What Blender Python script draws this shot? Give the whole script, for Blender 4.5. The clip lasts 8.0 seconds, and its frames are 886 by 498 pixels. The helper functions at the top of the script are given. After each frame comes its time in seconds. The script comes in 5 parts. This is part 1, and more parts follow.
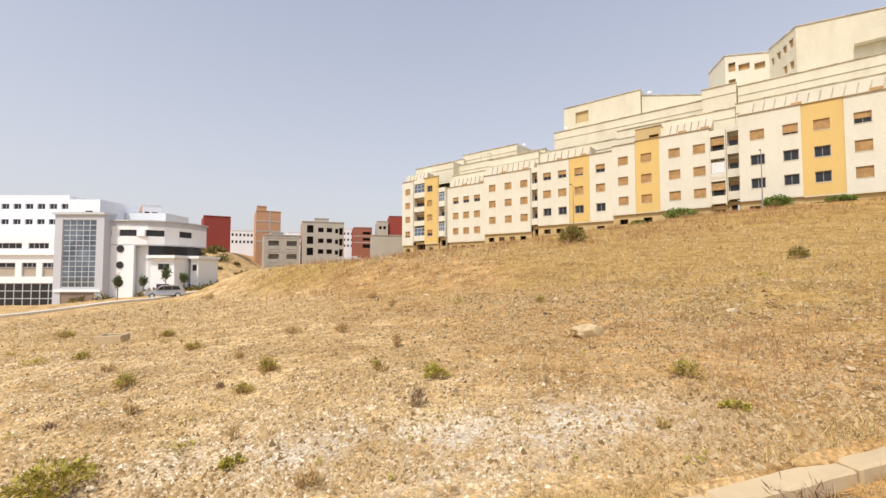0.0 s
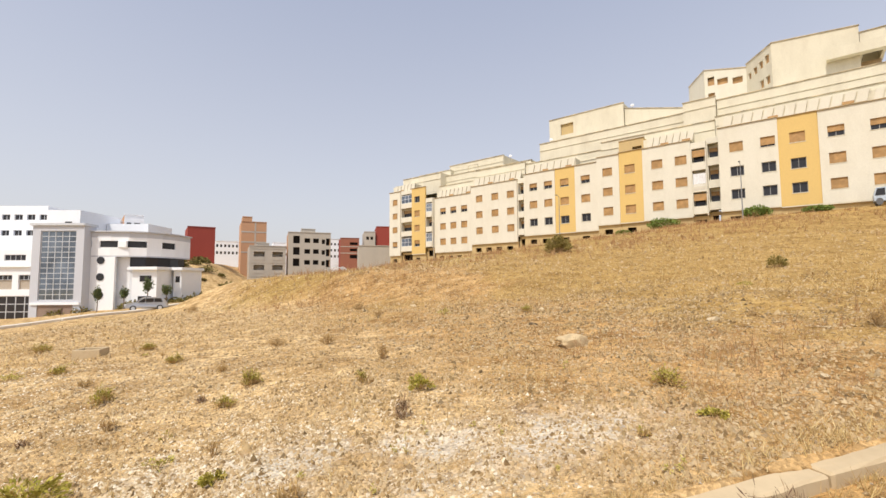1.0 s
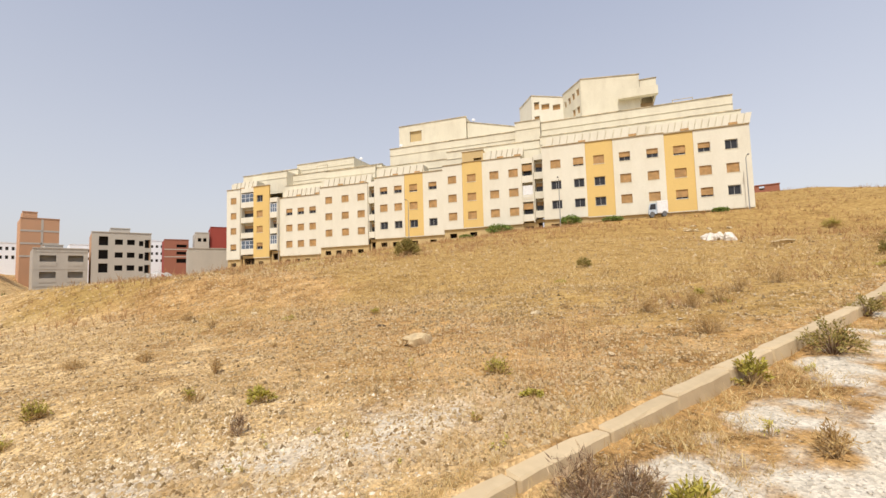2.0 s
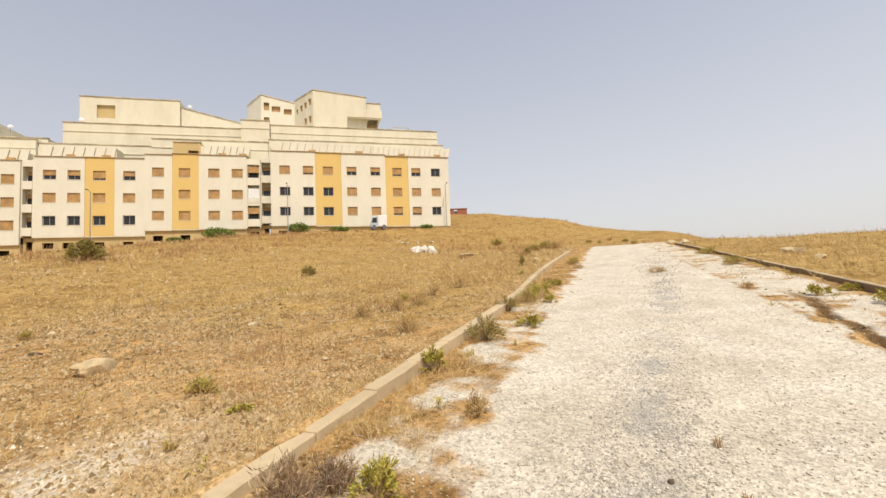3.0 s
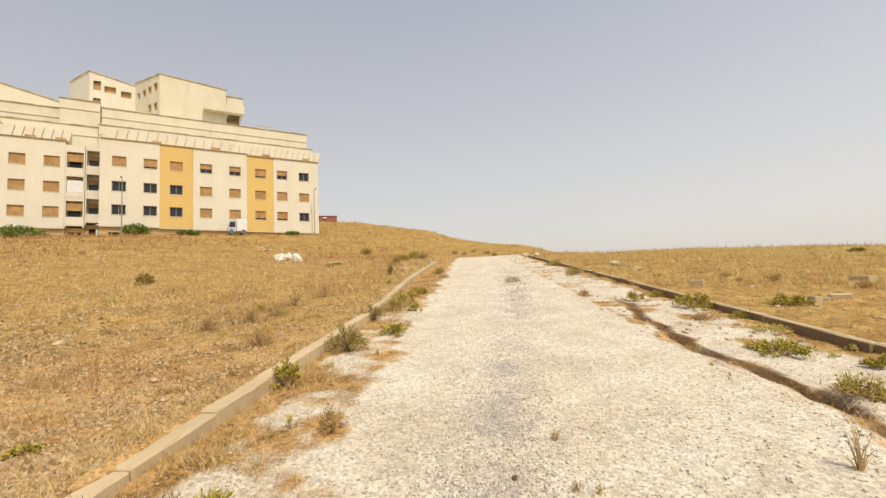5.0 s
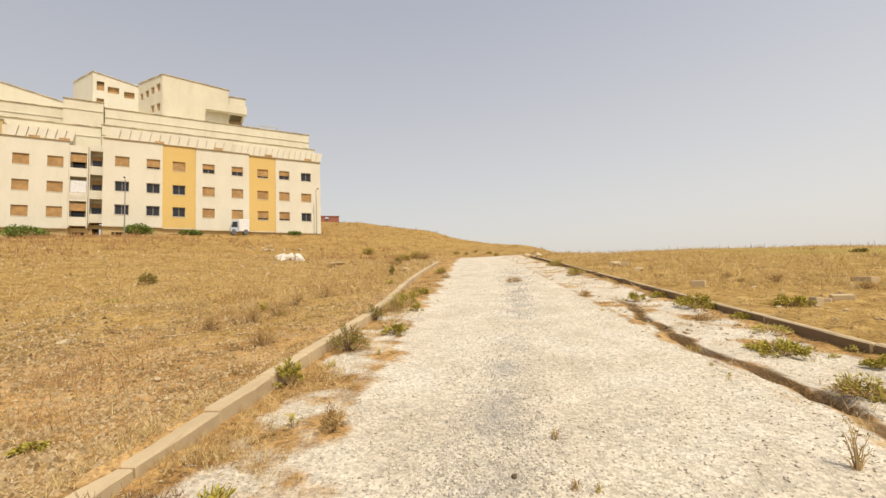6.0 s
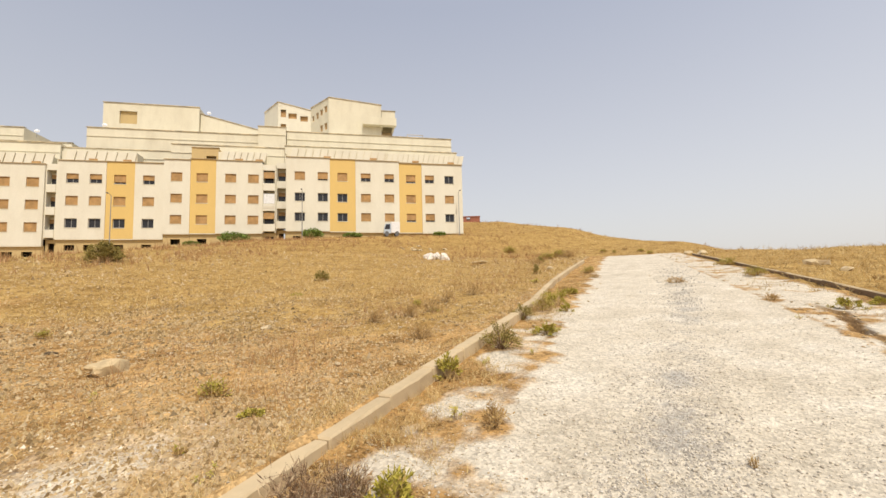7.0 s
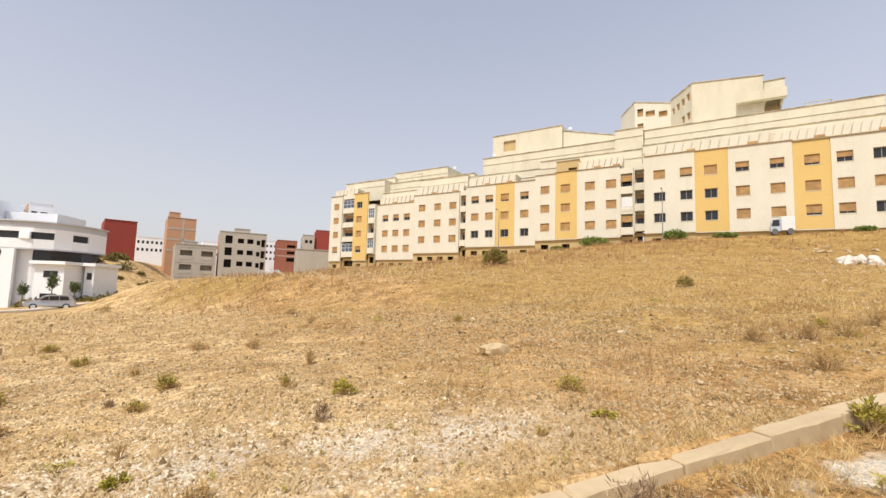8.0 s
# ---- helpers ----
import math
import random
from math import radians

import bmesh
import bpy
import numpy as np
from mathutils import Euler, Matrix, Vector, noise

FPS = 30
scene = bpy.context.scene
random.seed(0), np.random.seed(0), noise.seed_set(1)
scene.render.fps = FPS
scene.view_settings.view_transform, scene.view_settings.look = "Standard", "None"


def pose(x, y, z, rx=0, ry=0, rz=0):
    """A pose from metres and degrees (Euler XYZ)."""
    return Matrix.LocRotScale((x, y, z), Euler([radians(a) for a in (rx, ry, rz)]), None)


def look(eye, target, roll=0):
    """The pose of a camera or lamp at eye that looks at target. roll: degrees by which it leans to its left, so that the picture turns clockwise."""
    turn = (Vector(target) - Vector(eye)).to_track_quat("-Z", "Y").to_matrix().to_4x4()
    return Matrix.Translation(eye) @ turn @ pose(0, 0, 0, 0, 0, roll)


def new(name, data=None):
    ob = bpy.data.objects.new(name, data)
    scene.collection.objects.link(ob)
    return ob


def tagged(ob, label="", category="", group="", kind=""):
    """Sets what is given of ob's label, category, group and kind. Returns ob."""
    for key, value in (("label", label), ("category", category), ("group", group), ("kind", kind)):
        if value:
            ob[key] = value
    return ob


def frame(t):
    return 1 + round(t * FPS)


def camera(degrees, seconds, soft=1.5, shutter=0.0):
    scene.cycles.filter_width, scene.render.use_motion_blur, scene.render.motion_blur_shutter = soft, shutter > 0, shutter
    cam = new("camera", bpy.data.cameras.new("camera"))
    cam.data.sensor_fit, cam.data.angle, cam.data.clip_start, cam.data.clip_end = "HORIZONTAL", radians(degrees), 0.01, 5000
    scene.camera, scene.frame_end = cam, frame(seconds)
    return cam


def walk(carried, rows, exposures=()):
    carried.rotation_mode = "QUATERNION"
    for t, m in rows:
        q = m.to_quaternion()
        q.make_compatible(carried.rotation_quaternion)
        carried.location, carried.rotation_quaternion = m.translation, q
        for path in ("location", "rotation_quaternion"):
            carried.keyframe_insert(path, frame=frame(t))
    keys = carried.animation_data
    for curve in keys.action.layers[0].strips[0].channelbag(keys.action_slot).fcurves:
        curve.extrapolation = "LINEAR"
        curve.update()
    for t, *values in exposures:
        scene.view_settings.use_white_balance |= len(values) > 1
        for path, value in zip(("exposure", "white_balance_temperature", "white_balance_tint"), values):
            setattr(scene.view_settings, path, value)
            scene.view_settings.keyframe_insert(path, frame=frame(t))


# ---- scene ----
cam = camera(90.42, 8.0)
PATH = [
    (0.0, pose(0.008, -0.004, 1.662, 92.67, 0.01, -0.36)),
    (0.5, pose(0.007, -0.026, 1.665, 93.81, 0.13, -1.30)),
    (1.0, pose(0.047, -0.039, 1.673, 94.00, 0.30, -1.96)),
    (1.2, pose(0.062, -0.046, 1.681, 94.09, 0.34, -2.94)),
    (2.3, pose(0.083, -0.198, 1.665, 93.85, 2.22, -32.72)),
    (2.5, pose(0.071, -0.258, 1.666, 93.70, 2.48, -41.06)),
    (3.0, pose(0.076, -0.339, 1.677, 93.86, 2.40, -55.54)),
    (3.5, pose(0.082, -0.398, 1.690, 93.96, 2.49, -62.47)),
    (4.0, pose(0.101, -0.439, 1.681, 93.85, 2.78, -68.88)),
    (4.5, pose(0.170, -0.406, 1.664, 94.15, 2.69, -70.82)),
    (5.0, pose(0.211, -0.376, 1.649, 94.42, 2.38, -72.32)),
    (6.3, pose(0.160, -0.398, 1.648, 94.51, 2.20, -71.80)),
    (6.5, pose(0.145, -0.309, 1.659, 94.56, 2.10, -67.15)),
    (7.0, pose(0.142, -0.222, 1.654, 94.90, 1.44, -54.03)),
    (7.5, pose(0.173, -0.225, 1.665, 95.62, 0.13, -33.51)),
    (8.0, pose(0.193, -0.309, 1.674, 95.21, -1.74, -9.70)),
]
walk(cam, PATH, [(0.0, 0.42, 6500, 10), (1.2, 0.42, 6500, 10), (2.5, 0.36, 6650, 9), (4.5, 0.28, 7250, 8), (6.5, 0.27, 7250, 8), (7.2, 0.36, 6700, 9), (8.0, 0.42, 6550, 10)])

# ---- light ----
SUN_AZ, SUN_EL = -144.0, 57.0          # degrees clockwise from +y, and above the horizon
world = bpy.data.worlds.new("sky")
scene.world = world
world.use_nodes = True
wn = world.node_tree.nodes
sky = wn.new("ShaderNodeTexSky")
sky.sky_type, sky.sun_disc = "NISHITA", False
sky.sun_elevation, sky.sun_rotation = radians(SUN_EL), radians(SUN_AZ)
sky.altitude, sky.air_density, sky.dust_density, sky.ozone_density = 200, 1.0, 6.0, 1.0
haze = wn.new("ShaderNodeMix")            # thin even summer haze over the whole dome
haze.data_type = "RGBA"
haze.inputs[0].default_value = 0.70
way = wn.new("ShaderNodeTexCoord")
parts_ = wn.new("ShaderNodeSeparateXYZ")
band = wn.new("ShaderNodeValToRGB")
band.color_ramp.elements[0].position, band.color_ramp.elements[0].color = 0.0, (0.47, 0.46, 0.465, 1.0)
band.color_ramp.elements[1].position, band.color_ramp.elements[1].color = 0.55, (0.275, 0.292, 0.355, 1.0)
ten = wn.new("ShaderNodeVectorMath")
ten.operation = "SCALE"
lean = wn.new("ShaderNodeVectorMath")     # haze a little thicker towards the south-east
lean.operation = "DOT_PRODUCT"
lean.inputs[1].default_value = (0.34, -0.94, 0.0)
gain = wn.new("ShaderNodeMath")
gain.operation = "MULTIPLY_ADD"
gain.inputs[1].default_value, gain.inputs[2].default_value = 1.1, 10.3
world.node_tree.links.new(way.outputs["Generated"], lean.inputs[0])
world.node_tree.links.new(lean.outputs["Value"], gain.inputs[0])
world.node_tree.links.new(gain.outputs[0], ten.inputs["Scale"])
for p_, q_ in ((way.outputs["Generated"], parts_.inputs[0]), (parts_.outputs[2], band.inputs[0]), (band.outputs[0], ten.inputs[0]), (ten.outputs[0], haze.inputs[7])):
    world.node_tree.links.new(p_, q_)
wn["Background"].inputs["Strength"].default_value = 0.15
world.node_tree.links.new(sky.outputs[0], haze.inputs[6])
world.node_tree.links.new(haze.outputs[2], wn["Background"].inputs["Color"])
sun = new("sun", bpy.data.lights.new("sun", "SUN"))
sun.data.energy, sun.data.angle, sun.data.color = 2.6, radians(0.6), (1.0, 0.94, 0.84)
a, e = radians(SUN_AZ), radians(SUN_EL)
sun.matrix_world = look((0, 0, 0), (-math.sin(a) * math.cos(e), -math.cos(a) * math.cos(e), -math.sin(e)))


# ---- materials ----
def material(name, rough=0.9, metal=0.0, spec=0.3):
    m = bpy.data.materials.new(name)
    m.use_nodes = True
    b = m.node_tree.nodes["Principled BSDF"]
    b.inputs["Roughness"].default_value, b.inputs["Metallic"].default_value = rough, metal
    b.inputs["Specular IOR Level"].default_value = spec
    return m, m.node_tree.nodes, m.node_tree.links, b


def noise_node(n, l, scale, detail=4.0, rough=0.6, stretch=None):
    co = n.new("ShaderNodeNewGeometry").outputs["Position"]
    if stretch:
        mp = n.new("ShaderNodeMapping")
        mp.inputs["Scale"].default_value = stretch
        l.new(co, mp.inputs["Vector"])
        co = mp.outputs[0]
    t = n.new("ShaderNodeTexNoise")
    t.inputs["Scale"].default_value, t.inputs["Detail"].default_value, t.inputs["Roughness"].default_value = scale, detail, rough
    l.new(co, t.inputs["Vector"])
    return t.outputs["Fac"]


def ramp(n, l, fac, stops):
    r = n.new("ShaderNodeValToRGB")
    while len(r.color_ramp.elements) < len(stops):
        r.color_ramp.elements.new(0.5)
    for el, (p, c) in zip(r.color_ramp.elements, stops):
        el.position, el.color = p, (*c, 1.0) if len(c) == 3 else c
    l.new(fac, r.inputs[0])
    return r.outputs[0]


def mix(n, l, fac, a, b, mode="MIX"):
    m = n.new("ShaderNodeMix")
    m.data_type, m.blend_type = "RGBA", mode
    for sock, v in ((m.inputs[0], fac), (m.inputs[6], a), (m.inputs[7], b)):
        if isinstance(v, (int, float)):
            sock.default_value = v
        elif isinstance(v, tuple):
            sock.default_value = (*v, 1.0)
        else:
            l.new(v, sock)
    return m.outputs[2]


def bump(n, l, b, height, strength, dist):
    u = n.new("ShaderNodeBump")
    u.inputs["Strength"].default_value, u.inputs["Distance"].default_value = strength, dist
    l.new(height, u.inputs["Height"])
    l.new(u.outputs[0], b.inputs["Normal"])


def painted(name, colour, dirt, amount=0.35, rough=0.9):
    """Rendered, painted masonry with rain streaks and grey stains."""
    m, n, l, b = material(name, rough)
    streak = ramp(n, l, noise_node(n, l, 1.0, 5, 0.65, (0.55, 0.55, 0.20)), [(0.42, (0, 0, 0)), (0.80, (1, 1, 1))])
    blot = ramp(n, l, noise_node(n, l, 0.35, 6, 0.7), [(0.42, (0, 0, 0)), (0.75, (1, 1, 1))])
    f = mix(n, l, 0.5, streak, blot, "MULTIPLY")
    k = n.new("ShaderNodeMath")
    k.operation = "MULTIPLY"
    k.inputs[1].default_value = amount
    l.new(f, k.inputs[0])
    c = mix(n, l, k.outputs[0], colour, dirt)
    fine = ramp(n, l, noise_node(n, l, 9.0, 4), [(0.3, (0.93, 0.93, 0.93)), (0.7, (1.03, 1.03, 1.03))])
    l.new(mix(n, l, 1.0, c, fine, "MULTIPLY"), b.inputs["Base Color"])
    bump(n, l, b, noise_node(n, l, 25.0, 3), 0.25, 0.01)
    return m


def plain(name, colour, rough=0.6, metal=0.0, vary=0.12, scale=6.0, spec=0.4):
    m, n, l, b = material(name, rough, metal, spec)
    lo, hi = tuple(c * (1 - vary) for c in colour), tuple(min(1, c * (1 + vary)) for c in colour)
    l.new(ramp(n, l, noise_node(n, l, scale), [(0.35, lo), (0.65, hi)]), b.inputs["Base Color"])
    return m


def varied(name, stops, rough=0.9, islands=True, spec=0.2):
    """One colour for each piece, taken at random from a row of colours."""
    m, n, l, b = material(name, rough, 0.0, spec)
    if islands:
        r = n.new("ShaderNodeNewGeometry").outputs["Random Per Island"]
    else:
        r = n.new("ShaderNodeObjectInfo").outputs["Random"]
    step = 1.0 / max(1, len(stops) - 1)
    c = ramp(n, l, r, [(i * step, s) for i, s in enumerate(stops)])
    fine = ramp(n, l, noise_node(n, l, 40.0, 3), [(0.3, (0.85, 0.85, 0.85)), (0.7, (1.08, 1.08, 1.08))])
    l.new(mix(n, l, 1.0, c, fine, "MULTIPLY"), b.inputs["Base Color"])
    return m


WHITE = painted("white_render", (0.71, 0.675, 0.565), (0.48, 0.41, 0.29), 0.45)
CREAM = painted("cream_render", (0.69, 0.645, 0.51), (0.42, 0.36, 0.26), 0.65)
YELLOW = painted("yellow_render", (0.68, 0.48, 0.18), (0.52, 0.37, 0.15), 0.4)
PLINTH = painted("ochre_plinth", (0.55, 0.41, 0.20), (0.35, 0.27, 0.16), 0.5)
PURE = painted("bright_white_render", (0.84, 0.86, 0.89), (0.68, 0.69, 0.70), 0.25)
GREY = painted("pale_grey_render", (0.53, 0.55, 0.60), (0.40, 0.41, 0.44), 0.3)
CEMENT = painted("bare_cement", (0.47, 0.43, 0.37), (0.33, 0.30, 0.26), 0.5)
RED = painted("dark_red_render", (0.30, 0.060, 0.045), (0.20, 0.05, 0.04), 0.4)
TERRACOTTA = painted("hollow_brick_wall", (0.52, 0.30, 0.175), (0.42, 0.27, 0.18), 0.5)
BRICK_RED = painted("red_brick_wall", (0.33, 0.13, 0.085), (0.24, 0.11, 0.08), 0.5)
SHUTTER = plain("tan_roller_shutter", (0.42, 0.25, 0.10), 0.6, 0.0, 0.2, 1.5)
# the next two colours already hold the shade of unlit rooms
DARK = plain("room_shade_dark", (0.035, 0.03, 0.028), 0.9)
ROOM = plain("shaded_room_wall", (0.46, 0.33, 0.20), 0.9)
FRAME = plain("white_window_frame", (0.72, 0.72, 0.72), 0.5)
SASH = plain("dull_window_sash", (0.40, 0.39, 0.37), 0.5)
ALU = plain("grey_metal_frame", (0.58, 0.60, 0.63), 0.45, 0.2)
IRON = plain("galvanised_steel", (0.35, 0.35, 0.35), 0.45, 0.8)
RUST = plain("weathered_pale_coping", (0.50, 0.42, 0.29), 0.9, 0.0, 0.45, 0.7)
GLASS = plain("window_glass", (0.028, 0.028, 0.032), 0.16, 0.0, 0.1, 2.0, 0.35)
BLUEGLASS = plain("blue_curtain_glass", (0.13, 0.16, 0.20), 0.04, 0.45, 0.5, 0.22, 0.8)

# ---- building blocks ----
def link_mesh(name, verts, faces, mat):
    """A mesh object from arrays of corners and of faces of one size."""
    verts, faces = np.asarray(verts, np.float32).reshape(-1, 3), np.asarray(faces, np.int32)
    me = bpy.data.meshes.new(name)
    k = faces.shape[1]
    me.vertices.add(len(verts))
    me.vertices.foreach_set("co", verts.ravel())
    me.loops.add(faces.size)
    me.loops.foreach_set("vertex_index", faces.ravel())
    me.polygons.add(len(faces))
    me.polygons.foreach_set("loop_start", np.arange(0, faces.size, k, dtype=np.int32))
    me.update(calc_edges=True)
    me.materials.append(mat)
    return new(name, me)


def thing(name, m, label, category, group=""):
    """An empty at a thing's base, which carries its parts."""
    ob = new(name)
    ob.empty_display_size = 0.2
    ob.matrix_world = m
    return tagged(ob, label, category, group)


def part(name, bm, mat, parent, label=""):
    me = bpy.data.meshes.new(name)
    bm.to_mesh(me)
    bm.free()
    me.materials.append(mat)
    ob = new(name, me)
    ob.parent = parent
    return tagged(ob, label)


def box(bm, x0, x1, y0, y1, z0, z1, bevel=0.0):
    before = len(bm.verts)
    vs = [bm.verts.new((x, y, z)) for z in (z0, z1) for x, y in ((x0, y0), (x1, y0), (x1, y1), (x0, y1))]
    fs = [bm.faces.new([vs[i] for i in q]) for q in ((3, 2, 1, 0), (4, 5, 6, 7), (0, 1, 5, 4), (1, 2, 6, 5), (2, 3, 7, 6), (3, 0, 4, 7))]
    if bevel:
        es = list({ed for f in fs for ed in f.edges})
        bmesh.ops.bevel(bm, geom=es, offset=bevel, segments=1, affect="EDGES")
    return bm


def boxes(*rows, bevel=0.0):
    bm = bmesh.new()
    for r in rows:
        box(bm, *r, bevel=bevel)
    return bm


def prism(bm, outline, y0, y1):
    """An outline in x and z, drawn out along y."""
    a = [bm.verts.new((x, y0, z)) for x, z in outline]
    b = [bm.verts.new((x, y1, z)) for x, z in outline]
    k = len(a)
    bm.faces.new(a)
    bm.faces.new(b[::-1])
    for i in range(k):
        bm.faces.new((a[i], b[i], b[(i + 1) % k], a[(i + 1) % k]))
    bmesh.ops.recalc_face_normals(bm, faces=bm.faces)
    return bm


def tube(bm, points, radii, sides=7):
    """A bent, tapering rod through the points."""
    rings = []
    for i, p in enumerate(points):
        p = Vector(p)
        d = (Vector(points[min(i + 1, len(points) - 1)]) - Vector(points[max(i - 1, 0)])).normalized()
        u = d.orthogonal().normalized()
        v = d.cross(u)
        rings.append([bm.verts.new(p + radii[i] * (math.cos(2 * math.pi * j / sides) * u + math.sin(2 * math.pi * j / sides) * v)) for j in range(sides)])
    for r0, r1 in zip(rings, rings[1:]):
        for j in range(sides):
            bm.faces.new((r0[j], r0[(j + 1) % sides], r1[(j + 1) % sides], r1[j]))
    bm.faces.new(rings[0][::-1])
    bm.faces.new(rings[-1])
    return bm


def panel(bm, x0, x1, z0, z1, y, thick, holes=()):
    """A wall from x0 to x1 whose face is at y, with openings (x0, x1, z0, z1) that go through it."""
    xs = sorted({x0, x1, *(h[0] for h in holes), *(h[1] for h in holes)})
    zs = sorted({z0, z1, *(h[2] for h in holes), *(h[3] for h in holes)})
    nx, nz = len(xs) - 1, len(zs) - 1

    def solid(i, j):
        if not (0 <= i < nx and 0 <= j < nz):
            return False
        cx, cz = (xs[i] + xs[i + 1]) / 2, (zs[j] + zs[j + 1]) / 2
        return not any(h[0] < cx < h[1] and h[2] < cz < h[3] for h in holes)

    vs = {}

    def v(i, j, k):
        if (i, j, k) not in vs:
            vs[i, j, k] = bm.verts.new((xs[i], y + k * thick, zs[j]))
        return vs[i, j, k]

    for i in range(nx):
        for j in range(nz):
            if not solid(i, j):
                continue
            bm.faces.new((v(i, j, 0), v(i + 1, j, 0), v(i + 1, j + 1, 0), v(i, j + 1, 0)))
            bm.faces.new((v(i, j + 1, 1), v(i + 1, j + 1, 1), v(i + 1, j, 1), v(i, j, 1)))
            if not solid(i - 1, j):
                bm.faces.new((v(i, j, 1), v(i, j, 0), v(i, j + 1, 0), v(i, j + 1, 1)))
            if not solid(i + 1, j):
                bm.faces.new((v(i + 1, j, 0), v(i + 1, j, 1), v(i + 1, j + 1, 1), v(i + 1, j + 1, 0)))
            if not solid(i, j - 1):
                bm.faces.new((v(i, j, 1), v(i + 1, j, 1), v(i + 1, j, 0), v(i, j, 0)))
            if not solid(i, j + 1):
                bm.faces.new((v(i, j + 1, 0), v(i + 1, j + 1, 0), v(i + 1, j + 1, 1), v(i, j + 1, 1)))
    return bm


# ---- the lie of the land ----
UX, UY = 0.9706, 0.2407                # the way of the gravel road
GRADE = 0.0956


def smooth(x):
    x = np.clip(x, 0.0, 1.0)
    return x * x * (3 - 2 * x)


def soft(x):
    return np.logaddexp(0.0, x)


def along(x, y):
    return x * UX + y * UY, -x * UY + y * UX


def spot(s, n):
    """World x, y of a place s metres up the road and n metres to its left."""
    return s * UX - n * UY, s * UY + n * UX


def land(x, y):
    s, n = along(x, y)
    z = GRADE * (s - 7.2 * soft((s - 52) / 6.0) + 8 * soft((-s - 52) / 8.0))
    amp = (2.2 + 0.22 * soft((s - 12) / 4)) * smooth((s + 15.5 - 0.75 * np.clip(45 - n, 0, 30)) / 9.0)
    amp = np.where(n > 50, amp * smooth((150 - n) / 100), amp)
    z = z + smooth((n - 5) / 36.0) * amp
    z = z + 7.0 * np.exp(-((s - 98) / 24) ** 2 - ((n - 30) / 26) ** 2)
    z = z + 5.0 * np.exp(-((s - 80) / 16) ** 2 - ((n - 6) / 14) ** 2) + 1.3 * np.exp(-((s - 62) / 11) ** 2 - ((n - 22) / 10) ** 2)
    z = z + 1.0 * np.exp(-((s - 87) / 14) ** 2 - ((n - 19) / 7) ** 2) - 0.75 * np.exp(-((s - 78) / 12) ** 2 - ((n - 3) / 4.5) ** 2)
    z = z - 0.8 * np.exp(-((s - 95) / 12) ** 2 - ((n - 33) / 5) ** 2)
    z = z + 1.1 * np.exp(-((s - 73) / 9) ** 2 - ((n + 9.5) / 5) ** 2) - 0.35 * np.exp(-((s - 48) / 8) ** 2 - ((n + 14) / 3.5) ** 2)
    z = z + smooth((n - 94) / 28) * (2.0 + 7.5 * smooth((-15 - s) / 15))
    z = z - 0.066 * soft((-9 - n) / 3) + 0.08 * np.exp(-((s - 46) / 12) ** 2 - ((n + 17) / 9) ** 2)
    return z


def wobble(x, y, size, seed=0.0):
    """Cheap smooth unevenness between about -1 and 1."""
    a, b = x / size, y / size
    w = np.sin(1.7 * a + 2.1 * np.sin(0.9 * b + seed) + seed) * np.cos(1.3 * b + 1.6 * np.sin(1.1 * a - seed))
    return 0.65 * w + 0.35 * np.sin(3.1 * a + 1.9 * b + 2 * seed) * np.cos(2.7 * b - 1.3 * a + seed)


WALL_N = -5.30


def kerb_n(s):
    """The kerb's road face, which bows a little towards the track."""
    return 2.12 - 0.33 * np.exp(-((s - 10) / 5.5) ** 2)


def trench_n(s):
    return -3.62 - 0.35 * smooth((s - 8.0) / 3.5) + 0.16 * np.exp(-((s - 7.0) / 0.9) ** 2) + 0.05 * np.sin(s * 2.3) + 0.03 * np.sin(s * 5.1 + 1)


def ground(x, y):
    """Height of the finished ground."""
    s, n = along(x, y)
    z = land(x, y)
    near = np.exp(-(np.hypot(x, y) / 45.0) ** 2)
    off = smooth((np.abs(n + 1.2) - 2.2) / 1.5)
    z = z + near * off * (0.05 * wobble(x, y, 1.3) + 0.035 * wobble(x, y, 0.45, 2.0) + smooth((n - 5) / 4) * (0.02 * wobble(x, y, 0.8, 9.0) + 0.018 * wobble(x, y, 0.28, 6.0))) + (1 - near) * off * 0.25 * wobble(x, y, 7.0, 1.0)
    z = z + 0.012 * near * wobble(x, y, 0.35, 3.0)
    scree = np.exp(-((s - 7.5) / 6.5) ** 2 - ((n - 10) / 6.0) ** 2)
    z = z + scree * (0.045 * np.abs(wobble(x + 0.5 * y, y, 0.55, 13.0)) + 0.03 * wobble(x, y, 0.21, 14.0))
    z = z + 0.16 * np.exp(-((s - 10.0) / 1.3) ** 2 - ((n - 8.6) / 0.8) ** 2) + 0.14 * np.exp(-((s - 11.2) / 2.4) ** 2 - ((n - 12.0) / 0.7) ** 2)
    in_road = smooth((s + 30) / 6) * smooth((47 - s) / 6)
    z = z + in_road * 0.13 * smooth((n - kerb_n(s) - 0.06) / 0.10) + in_road * 0.115 * smooth((WALL_N - 0.05 - n) / 0.10)
    z = z - in_road * 0.05 * np.exp(-((n - 0.35) / 0.35) ** 2) * 0.5 - in_road * 0.03 * np.exp(-((n + 1.55) / 0.35) ** 2)
    d = np.abs(n - trench_n(s))
    z = z - 0.17 * smooth((0.075 + 0.035 * np.sin(3 * s) + 0.03 * np.sin(7.3 * s) - 0.03 * np.clip(s - 6, 0, 5) / 5 - d) / 0.06) * smooth((12.5 - s) / 2.5) * smooth((s + 20) / 5)
    return z


def stand(x, y):
    return float(ground(np.array([x]), np.array([y]))[0])


